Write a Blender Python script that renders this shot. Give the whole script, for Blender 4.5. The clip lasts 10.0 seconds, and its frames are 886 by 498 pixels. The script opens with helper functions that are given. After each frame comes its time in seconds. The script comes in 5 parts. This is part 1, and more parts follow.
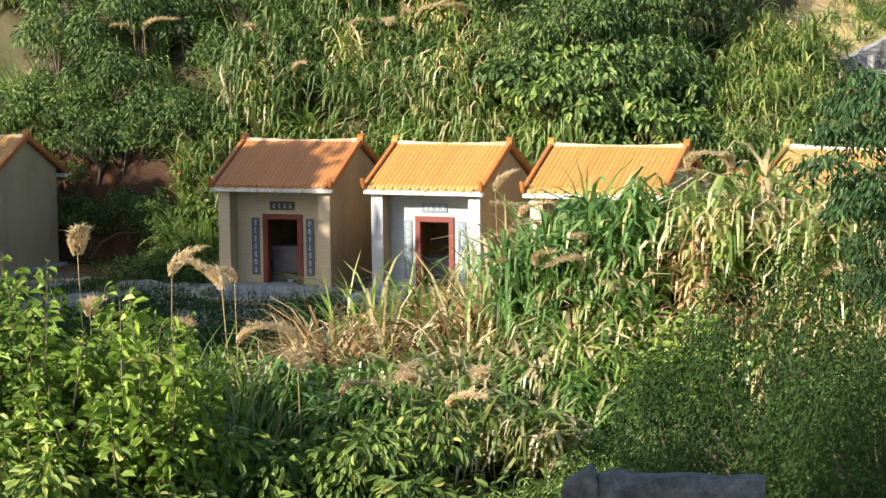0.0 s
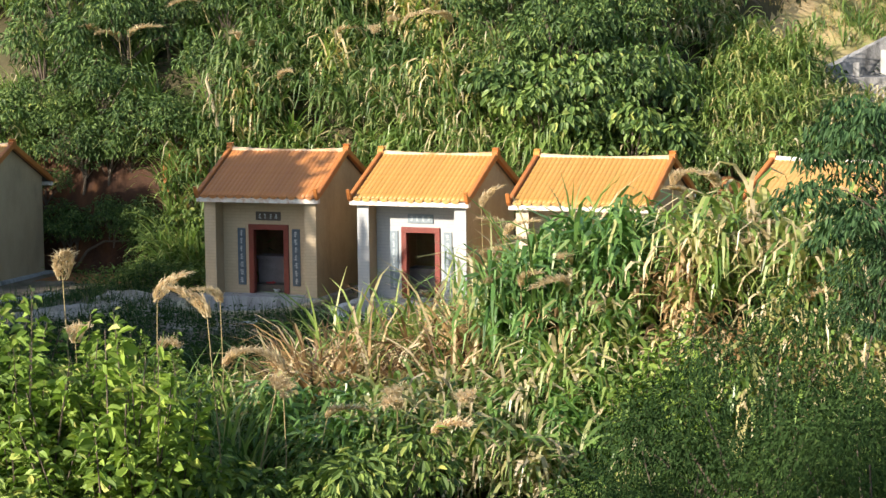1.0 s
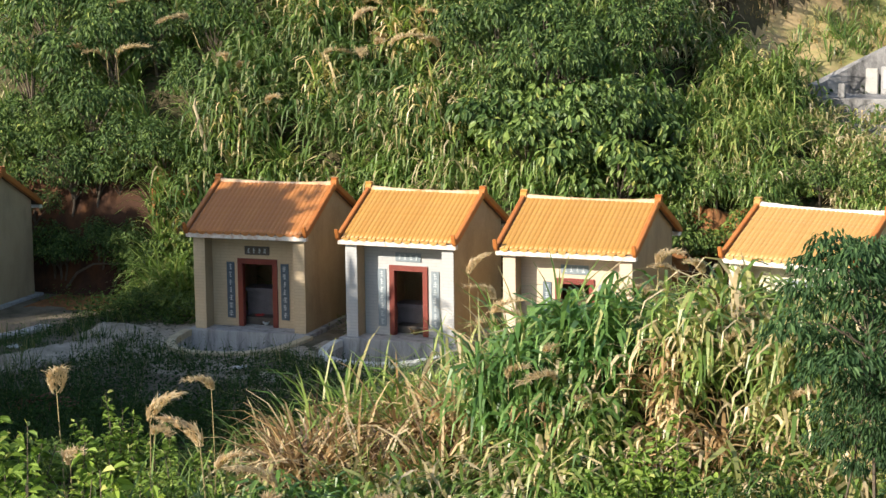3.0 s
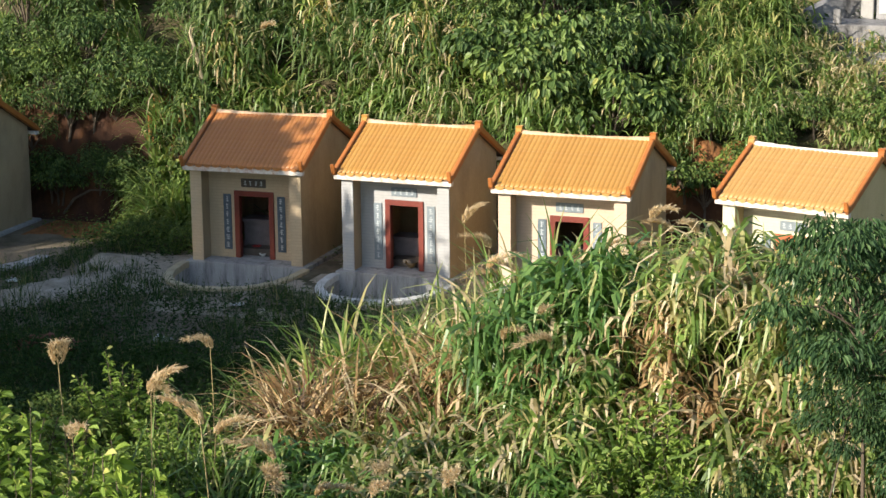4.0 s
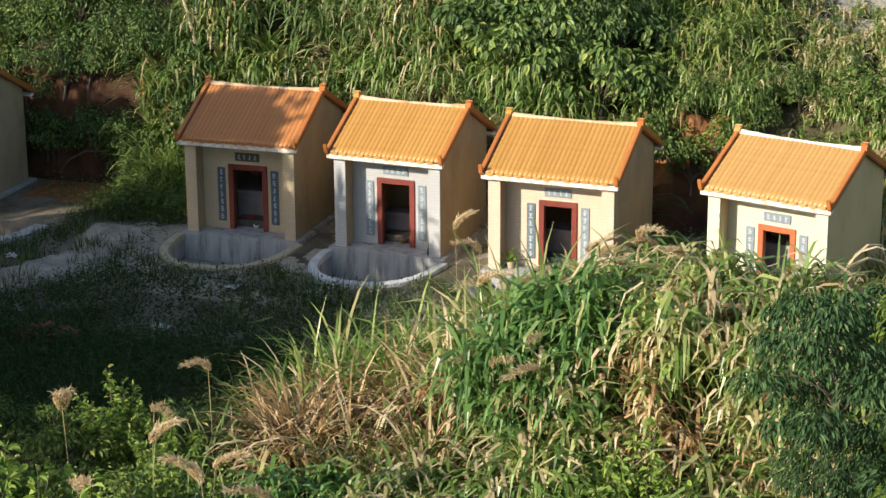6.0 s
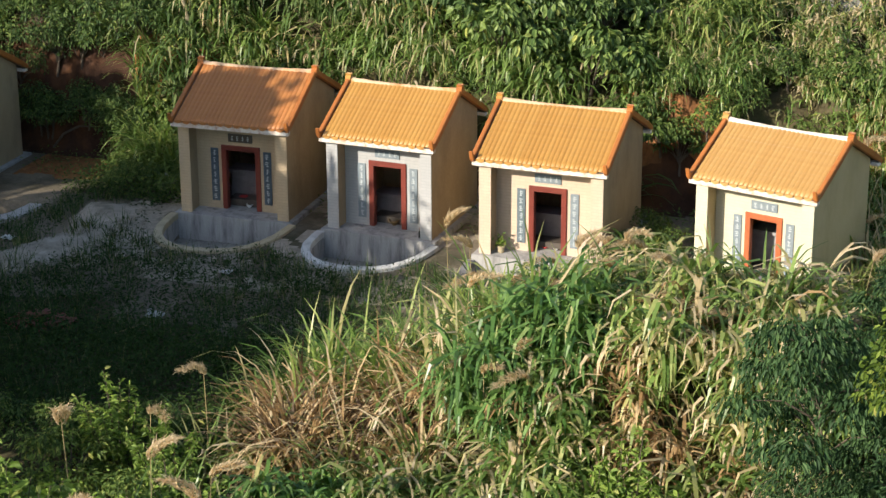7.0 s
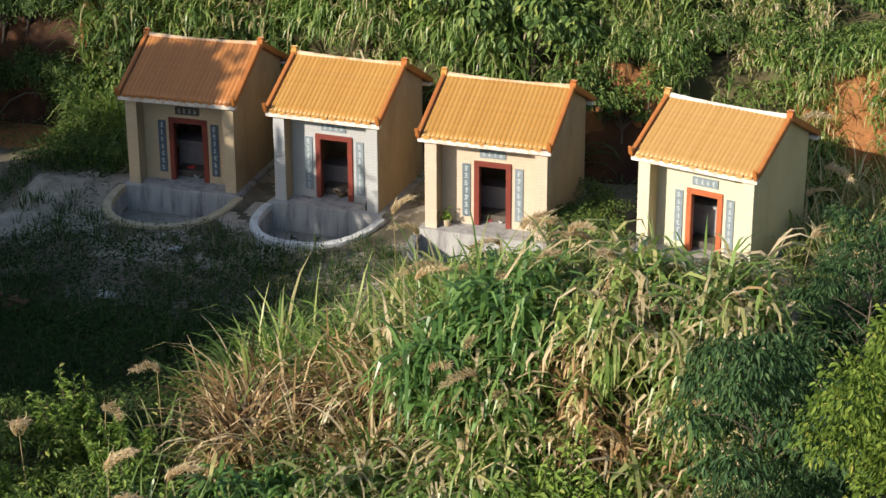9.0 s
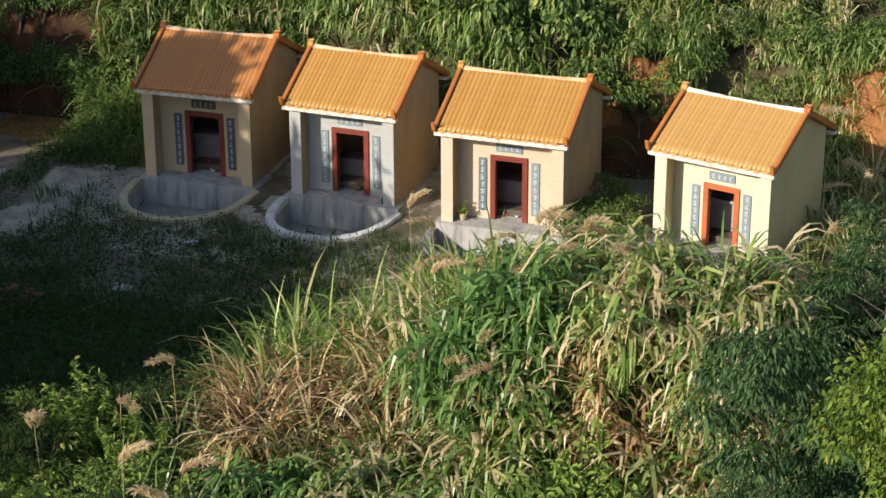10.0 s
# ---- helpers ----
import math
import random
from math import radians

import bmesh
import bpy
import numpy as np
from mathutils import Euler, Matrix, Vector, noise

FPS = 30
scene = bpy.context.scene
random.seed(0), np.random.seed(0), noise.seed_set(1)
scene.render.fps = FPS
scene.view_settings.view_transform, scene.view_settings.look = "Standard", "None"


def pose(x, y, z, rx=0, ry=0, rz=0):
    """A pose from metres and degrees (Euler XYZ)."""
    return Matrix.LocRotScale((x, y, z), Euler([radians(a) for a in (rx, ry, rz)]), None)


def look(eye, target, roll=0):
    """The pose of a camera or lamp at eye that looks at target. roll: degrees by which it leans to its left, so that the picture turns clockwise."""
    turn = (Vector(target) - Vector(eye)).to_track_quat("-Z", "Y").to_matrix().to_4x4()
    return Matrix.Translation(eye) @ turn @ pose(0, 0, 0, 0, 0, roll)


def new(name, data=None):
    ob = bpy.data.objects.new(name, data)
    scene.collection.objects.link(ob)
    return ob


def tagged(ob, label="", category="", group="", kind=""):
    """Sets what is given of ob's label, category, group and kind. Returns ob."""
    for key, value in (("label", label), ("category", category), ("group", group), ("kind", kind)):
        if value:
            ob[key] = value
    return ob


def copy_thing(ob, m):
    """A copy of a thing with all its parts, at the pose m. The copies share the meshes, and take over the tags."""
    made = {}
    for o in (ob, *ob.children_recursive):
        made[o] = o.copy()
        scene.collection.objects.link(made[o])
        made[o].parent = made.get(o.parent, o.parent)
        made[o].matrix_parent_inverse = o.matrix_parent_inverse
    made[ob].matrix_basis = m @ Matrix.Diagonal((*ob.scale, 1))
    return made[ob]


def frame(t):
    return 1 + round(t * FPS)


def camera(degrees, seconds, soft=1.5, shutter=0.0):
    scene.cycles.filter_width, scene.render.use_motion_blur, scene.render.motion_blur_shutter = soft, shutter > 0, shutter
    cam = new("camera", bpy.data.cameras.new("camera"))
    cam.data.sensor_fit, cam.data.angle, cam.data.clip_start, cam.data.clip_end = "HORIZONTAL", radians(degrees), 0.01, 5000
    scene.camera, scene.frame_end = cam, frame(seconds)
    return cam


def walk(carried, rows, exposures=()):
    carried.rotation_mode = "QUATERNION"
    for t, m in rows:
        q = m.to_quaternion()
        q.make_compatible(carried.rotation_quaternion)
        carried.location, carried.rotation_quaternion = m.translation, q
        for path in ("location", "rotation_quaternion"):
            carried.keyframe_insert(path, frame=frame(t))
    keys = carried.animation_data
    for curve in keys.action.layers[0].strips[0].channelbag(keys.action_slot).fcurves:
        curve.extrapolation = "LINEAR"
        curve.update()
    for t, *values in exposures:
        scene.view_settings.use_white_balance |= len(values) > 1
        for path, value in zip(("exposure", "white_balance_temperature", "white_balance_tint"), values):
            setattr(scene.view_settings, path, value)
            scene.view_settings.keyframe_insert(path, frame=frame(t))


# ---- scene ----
cam = camera(24.0, 10.0)
PATH = [
    (0, (17.744, -36.031, 4.869), (14.3653, -26.6770, 3.8261), -0.57),
    (0.5, (17.743, -36.000, 4.937), (14.3941, -26.6349, 3.8967), -0.63),
    (1, (17.746, -35.976, 5.312), (14.4282, -26.6080, 4.2061), -0.60),
    (1.5, (17.748, -35.953, 5.829), (14.4430, -26.5805, 4.7167), -0.63),
    (2, (17.758, -35.960, 6.505), (14.4748, -26.5874, 5.3337), -0.66),
    (2.5, (17.755, -35.965, 7.235), (14.4954, -26.5998, 5.9425), -0.68),
    (3, (17.742, -35.971, 7.863), (14.5035, -26.6403, 6.2955), -0.65),
    (3.2, (17.740, -35.971, 8.129), (14.5125, -26.6743, 6.3513), -0.68),
    (4.3, (17.725, -35.973, 9.591), (14.5582, -26.7629, 7.3209), -0.51),
    (4.5, (17.722, -35.973, 9.857), (14.5606, -26.7750, 7.5325), -0.47),
    (5, (17.716, -35.994, 10.565), (14.5732, -26.8451, 8.0292), -0.45),
    (5.5, (17.717, -36.018, 11.246), (14.6096, -26.9179, 8.5001), -0.40),
    (5.7, (17.718, -36.021, 11.535), (14.6247, -26.9421, 8.7049), -0.39),
    (6.8, (17.722, -36.039, 13.123), (14.7317, -27.0792, 9.8406), -0.21),
    (7, (17.722, -36.043, 13.412), (14.7399, -27.1085, 10.0526), -0.25),
    (7.5, (17.714, -36.066, 14.230), (14.7648, -27.2069, 10.6497), -0.33),
    (8, (17.701, -36.077, 15.046), (14.7853, -27.2928, 11.2601), -0.32),
    (8.5, (17.677, -36.063, 15.120), (14.7684, -27.2884, 11.3050), -0.26),
    (8.7, (17.672, -36.049, 15.108), (14.8373, -27.2566, 11.2780), -0.27),
    (9, (17.664, -36.027, 15.090), (14.9957, -27.1920, 11.2409), -0.19),
    (9.2, (17.664, -36.015, 15.078), (15.1988, -27.1276, 11.2123), -0.02),
    (9.5, (17.664, -35.995, 15.060), (15.3346, -27.0788, 11.1784), 0.07),
    (9.7, (17.664, -35.991, 15.056), (15.1950, -27.1091, 11.1805), 0.02),
    (10, (17.663, -35.984, 15.050), (14.9210, -27.1805, 11.1794), -0.20),
]
walk(cam, [(t, look(eye, target, roll)) for t, eye, target, roll in PATH], [(0, 1.14), (1.5, 1.04), (3.2, 0.85), (5, 0.68), (8, 0.56), (10, 0.43)])

# ---- world, sun, exposure ----
SUN_EL, SUN_AZ = 24.0, 34.5          # height, and turn from the houses' front towards their left side
sun_dir = Vector((-math.sin(radians(SUN_AZ)) * math.cos(radians(SUN_EL)), -math.cos(radians(SUN_AZ)) * math.cos(radians(SUN_EL)), math.sin(radians(SUN_EL))))
world = bpy.data.worlds.new("world")
scene.world = world
world.use_nodes = True
wn = world.node_tree
sky = wn.nodes.new("ShaderNodeTexSky")
sky.sky_type = "NISHITA"
sky.sun_disc = False
sky.sun_elevation = radians(SUN_EL)
sky.sun_rotation = math.atan2(sun_dir.x, sun_dir.y)
wn.nodes["Background"].inputs["Strength"].default_value = 0.13
wn.links.new(sky.outputs[0], wn.nodes["Background"].inputs["Color"])
sun = new("sun", bpy.data.lights.new("sun", "SUN"))
sun.data.energy, sun.data.angle, sun.data.color = 5.0, radians(0.5), (1.0, 0.9, 0.77)
sun.matrix_world = look(sun_dir * 60, (0, 0, 0))


# ---- materials ----
def shader(name):
    m = bpy.data.materials.new(name)
    m.use_nodes = True
    nt = m.node_tree
    return m, nt, nt.nodes["Principled BSDF"]


def add(nt, kind, **values):
    n = nt.nodes.new(kind)
    for k, v in values.items():
        n.inputs[k].default_value = v
    return n


def ramp(nt, source, stops):
    r = nt.nodes.new("ShaderNodeValToRGB")
    while len(r.color_ramp.elements) < len(stops):
        r.color_ramp.elements.new(0.5)
    for e, (p, c) in zip(r.color_ramp.elements, stops):
        e.position, e.color = p, (*c, 1)
    nt.links.new(source, r.inputs[0])
    return r.outputs[0]


def mixed(nt, fac, a, b, mode="MIX"):
    m = nt.nodes.new("ShaderNodeMix")
    m.data_type, m.blend_type = "RGBA", mode
    for sock, v in ((m.inputs[0], fac), (m.inputs[6], a), (m.inputs[7], b)):
        if hasattr(v, "is_linked"):
            nt.links.new(v, sock)
        else:
            sock.default_value = v if isinstance(v, float) else (*v, 1)
    return m.outputs[2]


def noise_of(nt, scale, detail=4, rough=0.6, stretch=(1, 1, 1)):
    c = nt.nodes.new("ShaderNodeTexCoord")
    mp = nt.nodes.new("ShaderNodeMapping")
    mp.inputs["Scale"].default_value = stretch
    nt.links.new(c.outputs["Object"], mp.inputs[0])
    n = add(nt, "ShaderNodeTexNoise", Scale=scale, Detail=detail, Roughness=rough)
    nt.links.new(mp.outputs[0], n.inputs["Vector"])
    return n.outputs[0]


def bumped(nt, bsdf, height, strength=0.3, distance=0.01):
    b = add(nt, "ShaderNodeBump", Strength=strength, Distance=distance)
    nt.links.new(height, b.inputs["Height"])
    nt.links.new(b.outputs[0], bsdf.inputs["Normal"])


def surface(name, dark, light, scale=6.0, rough=0.75, grain=60.0, stain=None, stain_amount=0.5, streak=(1, 1, 1), bump=0.3, spec=0.5):
    """Paint, concrete, soil: two scales of colour, stains of their own colour, a fine relief."""
    m, nt, b = shader(name)
    broad = noise_of(nt, scale, 5, 0.65, streak)
    fine = noise_of(nt, grain, 3)
    col = ramp(nt, broad, [(0.3, dark), (0.7, light)])
    col = mixed(nt, 0.35, col, ramp(nt, fine, [(0.3, tuple(c * 0.7 for c in dark)), (0.7, light)]))
    if stain:
        patch = ramp(nt, noise_of(nt, scale * 0.6, 6, 0.7, streak), [(0.48, (0, 0, 0)), (0.68, (stain_amount,) * 3)])
        col = mixed(nt, patch, col, stain)
    nt.links.new(col, b.inputs["Base Color"])
    b.inputs["Roughness"].default_value = rough
    b.inputs["Specular IOR Level"].default_value = spec
    bumped(nt, b, fine, bump, 0.01)
    return m


def tiled(name, dark, light, joint, size=(0.2, 0.06), rough=0.35):
    """Small glazed facing tiles in half bond, with a weathered joint."""
    m, nt, b = shader(name)
    c = nt.nodes.new("ShaderNodeTexCoord")
    sep = nt.nodes.new("ShaderNodeSeparateXYZ")
    nt.links.new(c.outputs["Object"], sep.inputs[0])
    along = nt.nodes.new("ShaderNodeMath")
    along.operation = "ADD"
    nt.links.new(sep.outputs[0], along.inputs[0])
    nt.links.new(sep.outputs[1], along.inputs[1])
    flat = nt.nodes.new("ShaderNodeCombineXYZ")
    nt.links.new(along.outputs[0], flat.inputs[0])
    nt.links.new(sep.outputs[2], flat.inputs[1])
    br = nt.nodes.new("ShaderNodeTexBrick")
    br.inputs["Color1"].default_value, br.inputs["Color2"].default_value, br.inputs["Mortar"].default_value = (*light, 1), (*tuple(0.93 * v for v in light), 1), (*joint, 1)
    br.inputs["Scale"].default_value, br.inputs["Brick Width"].default_value, br.inputs["Row Height"].default_value, br.inputs["Mortar Size"].default_value = 1.0, size[0], size[1], 0.004
    nt.links.new(flat.outputs[0], br.inputs["Vector"])
    grime = ramp(nt, noise_of(nt, 2.2, 6, 0.7, (1, 1, 0.5)), [(0.4, (0, 0, 0)), (0.75, (0.55,) * 3)])
    col = mixed(nt, grime, br.outputs[0], dark)
    nt.links.new(col, b.inputs["Base Color"])
    b.inputs["Roughness"].default_value = rough
    bumped(nt, b, br.outputs[1], -0.3, 0.004)
    return m


def glazed(name, dark, light, worn):
    """Glazed roof ware: one tint a row, weathering in patches, a wet-looking gloss."""
    m, nt, b = shader(name)
    info = nt.nodes.new("ShaderNodeObjectInfo")
    tint = ramp(nt, info.outputs["Random"], [(0.0, dark), (1.0, light)])
    tint = mixed(nt, 0.6, tint, ramp(nt, noise_of(nt, 5, 5, 0.7), [(0.3, dark), (0.7, light)]))
    tint = mixed(nt, ramp(nt, noise_of(nt, 14, 5, 0.75), [(0.56, (0, 0, 0)), (0.72, (0.5,) * 3)]), tint, worn)
    nt.links.new(tint, b.inputs["Base Color"])
    nt.links.new(ramp(nt, noise_of(nt, 25, 3), [(0.3, (0.36,) * 3), (0.7, (0.6,) * 3)]), b.inputs["Roughness"])
    bumped(nt, b, noise_of(nt, 40, 3), 0.25, 0.006)
    return m


def foliage(name, stops, rough=0.55, through_light=0.29, gloss=0.22, glow=(1.0, 1.12, 0.6), vary=((0.74, 0.77, 0.72), (1.0, 1.0, 0.92), (1.2, 1.12, 0.9))):
    """Leaves and blades: a tint for each leaf, and light that comes through it."""
    m, nt, b = shader(name)
    geo = nt.nodes.new("ShaderNodeNewGeometry")
    info = nt.nodes.new("ShaderNodeObjectInfo")
    col = ramp(nt, geo.outputs["Random Per Island"], stops)
    shift = ramp(nt, info.outputs["Random"], [(0.0, vary[0]), (0.6, vary[1]), (1.0, vary[2])])
    col = mixed(nt, 1.0, col, shift, "MULTIPLY")
    nt.links.new(col, b.inputs["Base Color"])
    b.inputs["Roughness"].default_value = rough
    b.inputs["Specular IOR Level"].default_value = gloss
    tr = nt.nodes.new("ShaderNodeBsdfTranslucent")
    nt.links.new(mixed(nt, 1.0, col, glow, "MULTIPLY"), tr.inputs[0])
    mx = nt.nodes.new("ShaderNodeMixShader")
    mx.inputs[0].default_value = through_light
    nt.links.new(b.outputs[0], mx.inputs[1])
    nt.links.new(tr.outputs[0], mx.inputs[2])
    nt.links.new(mx.outputs[0], nt.nodes["Material Output"].inputs["Surface"])
    return m


SOIL = surface("soil", (0.05, 0.045, 0.025), (0.12, 0.1, 0.055), 1.2, 0.95, 18, (0.045, 0.06, 0.02), 0.7, bump=0.8, spec=0.1)
LAWN_SOIL = surface("lawn_soil", (0.12, 0.1, 0.07), (0.27, 0.225, 0.165), 0.8, 0.95, 14, (0.04, 0.045, 0.022), 0.8, bump=0.8, spec=0.1)
BARE_SOIL = surface("bare_soil", (0.25, 0.215, 0.165), (0.5, 0.43, 0.34), 2.6, 0.95, 10, (0.1, 0.09, 0.055), 0.7, bump=0.9, spec=0.1)
# bank earth with orange patches, darkened to stand in for the recess's shade
SHADE_EARTH = surface("shade_earth", (0.032, 0.019, 0.014), (0.085, 0.045, 0.029), 1.6, 0.95, 12, (0.17, 0.075, 0.03), 0.5, (1, 1, 0.5), 0.9, 0.1)
CLAY = surface("clay", (0.17, 0.066, 0.026), (0.44, 0.205, 0.08), 2.6, 0.95, 12, (0.1, 0.055, 0.03), 0.95, (1, 1, 0.22), 1.0, 0.1)
STRAW_SOIL = surface("straw_soil", (0.3, 0.215, 0.11), (0.45, 0.34, 0.185), 0.7, 0.95, 14, (0.2, 0.24, 0.07), 0.85, bump=0.7, spec=0.1)
CONCRETE = surface("concrete", (0.31, 0.3, 0.285), (0.48, 0.465, 0.44), 3.5, 0.85, 40, (0.1, 0.098, 0.095), 0.85, (1.6, 1.6, 0.25))
CONCRETE_PALE = surface("concrete_pale", (0.34, 0.33, 0.31), (0.5, 0.48, 0.44), 3.0, 0.85, 40, (0.16, 0.15, 0.13), 0.6)
CONCRETE_OLD = surface("concrete_old", (0.15, 0.148, 0.145), (0.34, 0.33, 0.32), 4.0, 0.9, 30, (0.03, 0.03, 0.03), 0.95, (1, 1, 0.4))
BASIN_FLOOR = surface("basin_floor", (0.17, 0.16, 0.14), (0.36, 0.34, 0.3), 2.5, 0.9, 25, (0.05, 0.05, 0.04), 0.8)
RIM_TAN = surface("rim_tan", (0.4, 0.33, 0.2), (0.55, 0.46, 0.3), 4.0, 0.8, 40, (0.25, 0.2, 0.13), 0.5)
RIM_WHITE = surface("rim_white", (0.55, 0.55, 0.52), (0.72, 0.72, 0.68), 4.0, 0.8, 40, (0.3, 0.29, 0.26), 0.6)
WHITEWASH = surface("whitewash", (0.72, 0.69, 0.63), (0.84, 0.82, 0.78), 7.0, 0.8, 40, (0.4, 0.3, 0.2), 0.5)
TAN_TILE = tiled("tan_tile", (0.4, 0.3, 0.185), (0.56, 0.44, 0.29), (0.44, 0.35, 0.23))
# dirty tan side walls; their shade and warm bounced light are in the colours
TAN_PLASTER = surface("tan_plaster", (0.33, 0.24, 0.135), (0.47, 0.36, 0.22), 2.0, 0.85, 40, (0.19, 0.145, 0.095), 0.6, (1, 1, 0.5))
WHITE_TILE = tiled("white_tile", (0.33, 0.333, 0.325), (0.45, 0.45, 0.44), (0.33, 0.345, 0.35))
CREAM_TILE = tiled("cream_tile", (0.48, 0.37, 0.27), (0.62, 0.49, 0.37), (0.5, 0.4, 0.3))
YELLOW_TILE = tiled("yellow_tile", (0.52, 0.485, 0.33), (0.62, 0.59, 0.44), (0.52, 0.49, 0.37))
YELLOW_PLASTER = surface("yellow_plaster", (0.5, 0.4, 0.2), (0.62, 0.51, 0.28), 2.0, 0.85, 40, (0.33, 0.27, 0.14), 0.5, (1, 1, 0.5))
ROOF_ORANGE = glazed("roof_orange", (0.385, 0.183, 0.036), (0.5, 0.275, 0.068), (0.52, 0.37, 0.2))
# the first house's orange ware, browned in its colour for the tree shade
ROOF_SHADED = glazed("roof_shaded", (0.4, 0.145, 0.04), (0.5, 0.215, 0.062), (0.5, 0.3, 0.18))
ROOF_PALE = glazed("roof_pale", (0.4, 0.213, 0.058), (0.5, 0.3, 0.1), (0.54, 0.4, 0.24))
VERGE_ORANGE = glazed("verge_orange", (0.32, 0.1, 0.025), (0.47, 0.175, 0.04), (0.22, 0.09, 0.045))
DRIP_WHITE = surface("drip_white", (0.62, 0.55, 0.46), (0.82, 0.78, 0.72), 9.0, 0.6, 40, (0.42, 0.2, 0.08), 0.9)
RIDGE_PALE = surface("ridge_pale", (0.56, 0.33, 0.16), (0.78, 0.6, 0.42), 4.0, 0.28, 30, (0.52, 0.22, 0.06), 0.9)
# weathered white capping, with the sun's glare on it put into the colour
RIDGE_GLARE_WHITE = surface("ridge_glare_white", (0.68, 0.58, 0.48), (0.82, 0.78, 0.72), 5.0, 0.3, 30, (0.62, 0.35, 0.18), 0.5)
SLAB_DARK = surface("slab_dark", (0.07, 0.06, 0.055), (0.14, 0.12, 0.11), 4.0, 0.9, 30)
DOOR_RED = surface("door_red", (0.15, 0.026, 0.018), (0.24, 0.048, 0.03), 4.0, 0.45, 50, (0.1, 0.03, 0.02), 0.5)
DOOR_ORANGE = surface("door_orange", (0.4, 0.09, 0.03), (0.52, 0.15, 0.05), 4.0, 0.5, 50, (0.25, 0.08, 0.03), 0.5)
PANEL_BLUE = surface("panel_blue", (0.05, 0.075, 0.1), (0.1, 0.135, 0.17), 6.0, 0.35, 50)
PANEL_GREY = surface("panel_grey", (0.17, 0.21, 0.235), (0.26, 0.305, 0.33), 6.0, 0.4, 50)
INK_WHITE = surface("ink_white", (0.42, 0.47, 0.49), (0.56, 0.61, 0.62), 12.0, 0.6, 60)
PANEL_SLATE = surface("panel_slate", (0.1, 0.135, 0.155), (0.17, 0.21, 0.23), 6.0, 0.4, 50)
ALTAR_STONE = surface("altar_stone", (0.16, 0.13, 0.125), (0.3, 0.255, 0.25), 4.0, 0.5, 50, (0.09, 0.06, 0.055), 0.6)
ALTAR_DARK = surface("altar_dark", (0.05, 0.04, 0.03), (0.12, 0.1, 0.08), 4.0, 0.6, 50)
STONE_GREY = surface("stone_grey", (0.25, 0.25, 0.25), (0.42, 0.41, 0.4), 4.0, 0.7, 50, (0.12, 0.12, 0.12), 0.5)
PORCELAIN = surface("porcelain", (0.7, 0.7, 0.68), (0.8, 0.8, 0.78), 8.0, 0.2, 60)
RED_PAPER = surface("red_paper", (0.4, 0.03, 0.03), (0.55, 0.06, 0.05), 8.0, 0.7, 60)
BRONZE = surface("bronze", (0.16, 0.1, 0.04), (0.32, 0.2, 0.08), 8.0, 0.4, 60)
BLACK_GLASS = surface("black_bottle", (0.01, 0.012, 0.01), (0.02, 0.022, 0.02), 8.0, 0.15, 60)
BRICK_RED = surface("brick_red", (0.2, 0.07, 0.05), (0.32, 0.13, 0.09), 6.0, 0.9, 40, (0.1, 0.05, 0.04), 0.5)
ROCK = surface("rock", (0.2, 0.2, 0.19), (0.45, 0.44, 0.42), 3.0, 0.9, 20, (0.1, 0.1, 0.09), 0.6)
BARK = surface("bark", (0.06, 0.045, 0.03), (0.16, 0.125, 0.09), 8.0, 0.95, 40, None, 0, (1, 1, 0.2), 0.8)
LEAF_MID = foliage("leaf_mid", [(0, (0.048, 0.085, 0.024)), (0.5, (0.105, 0.17, 0.045)), (0.9, (0.2, 0.275, 0.075)), (1, (0.36, 0.36, 0.11))])
LEAF_DARK = foliage("leaf_dark", [(0, (0.03, 0.058, 0.02)), (0.6, (0.08, 0.138, 0.04)), (0.95, (0.175, 0.25, 0.075)), (1, (0.3, 0.34, 0.1))], 0.55, 0.2)
LEAF_BRIGHT = foliage("leaf_bright", [(0, (0.09, 0.15, 0.03)), (0.5, (0.18, 0.28, 0.055)), (0.92, (0.29, 0.39, 0.09)), (1, (0.42, 0.43, 0.15))], 0.5, 0.34)
LEAF_BLUE = foliage("leaf_blue", [(0, (0.024, 0.054, 0.022)), (0.6, (0.046, 0.098, 0.038)), (1, (0.09, 0.16, 0.06))], 0.6, 0.25, 0.2)
# dark leaf green, lowered further so the colour carries part of the shade
LEAF_DEEP_SHADED = foliage("leaf_deep_shaded", [(0, (0.026, 0.05, 0.017)), (0.55, (0.036, 0.072, 0.023)), (0.92, (0.05, 0.095, 0.03)), (1, (0.09, 0.13, 0.045))], 0.75, 0.3, 0.1)
LEAF_FEATHER = foliage("leaf_feather", [(0, (0.06, 0.12, 0.025)), (0.5, (0.11, 0.2, 0.04)), (1, (0.2, 0.3, 0.07))], 0.6, 0.4, 0.25)
LEAF_LARGE = foliage("leaf_large", [(0, (0.045, 0.085, 0.026)), (0.5, (0.11, 0.18, 0.05)), (0.9, (0.21, 0.29, 0.085)), (1, (0.38, 0.4, 0.12))], 0.5, 0.22, 0.3)
LEAF_NEAR = foliage("leaf_near", [(0, (0.05, 0.09, 0.016)), (0.5, (0.1, 0.16, 0.03)), (0.92, (0.175, 0.245, 0.05)), (1, (0.28, 0.28, 0.08))], 0.6, 0.32, 0.18)
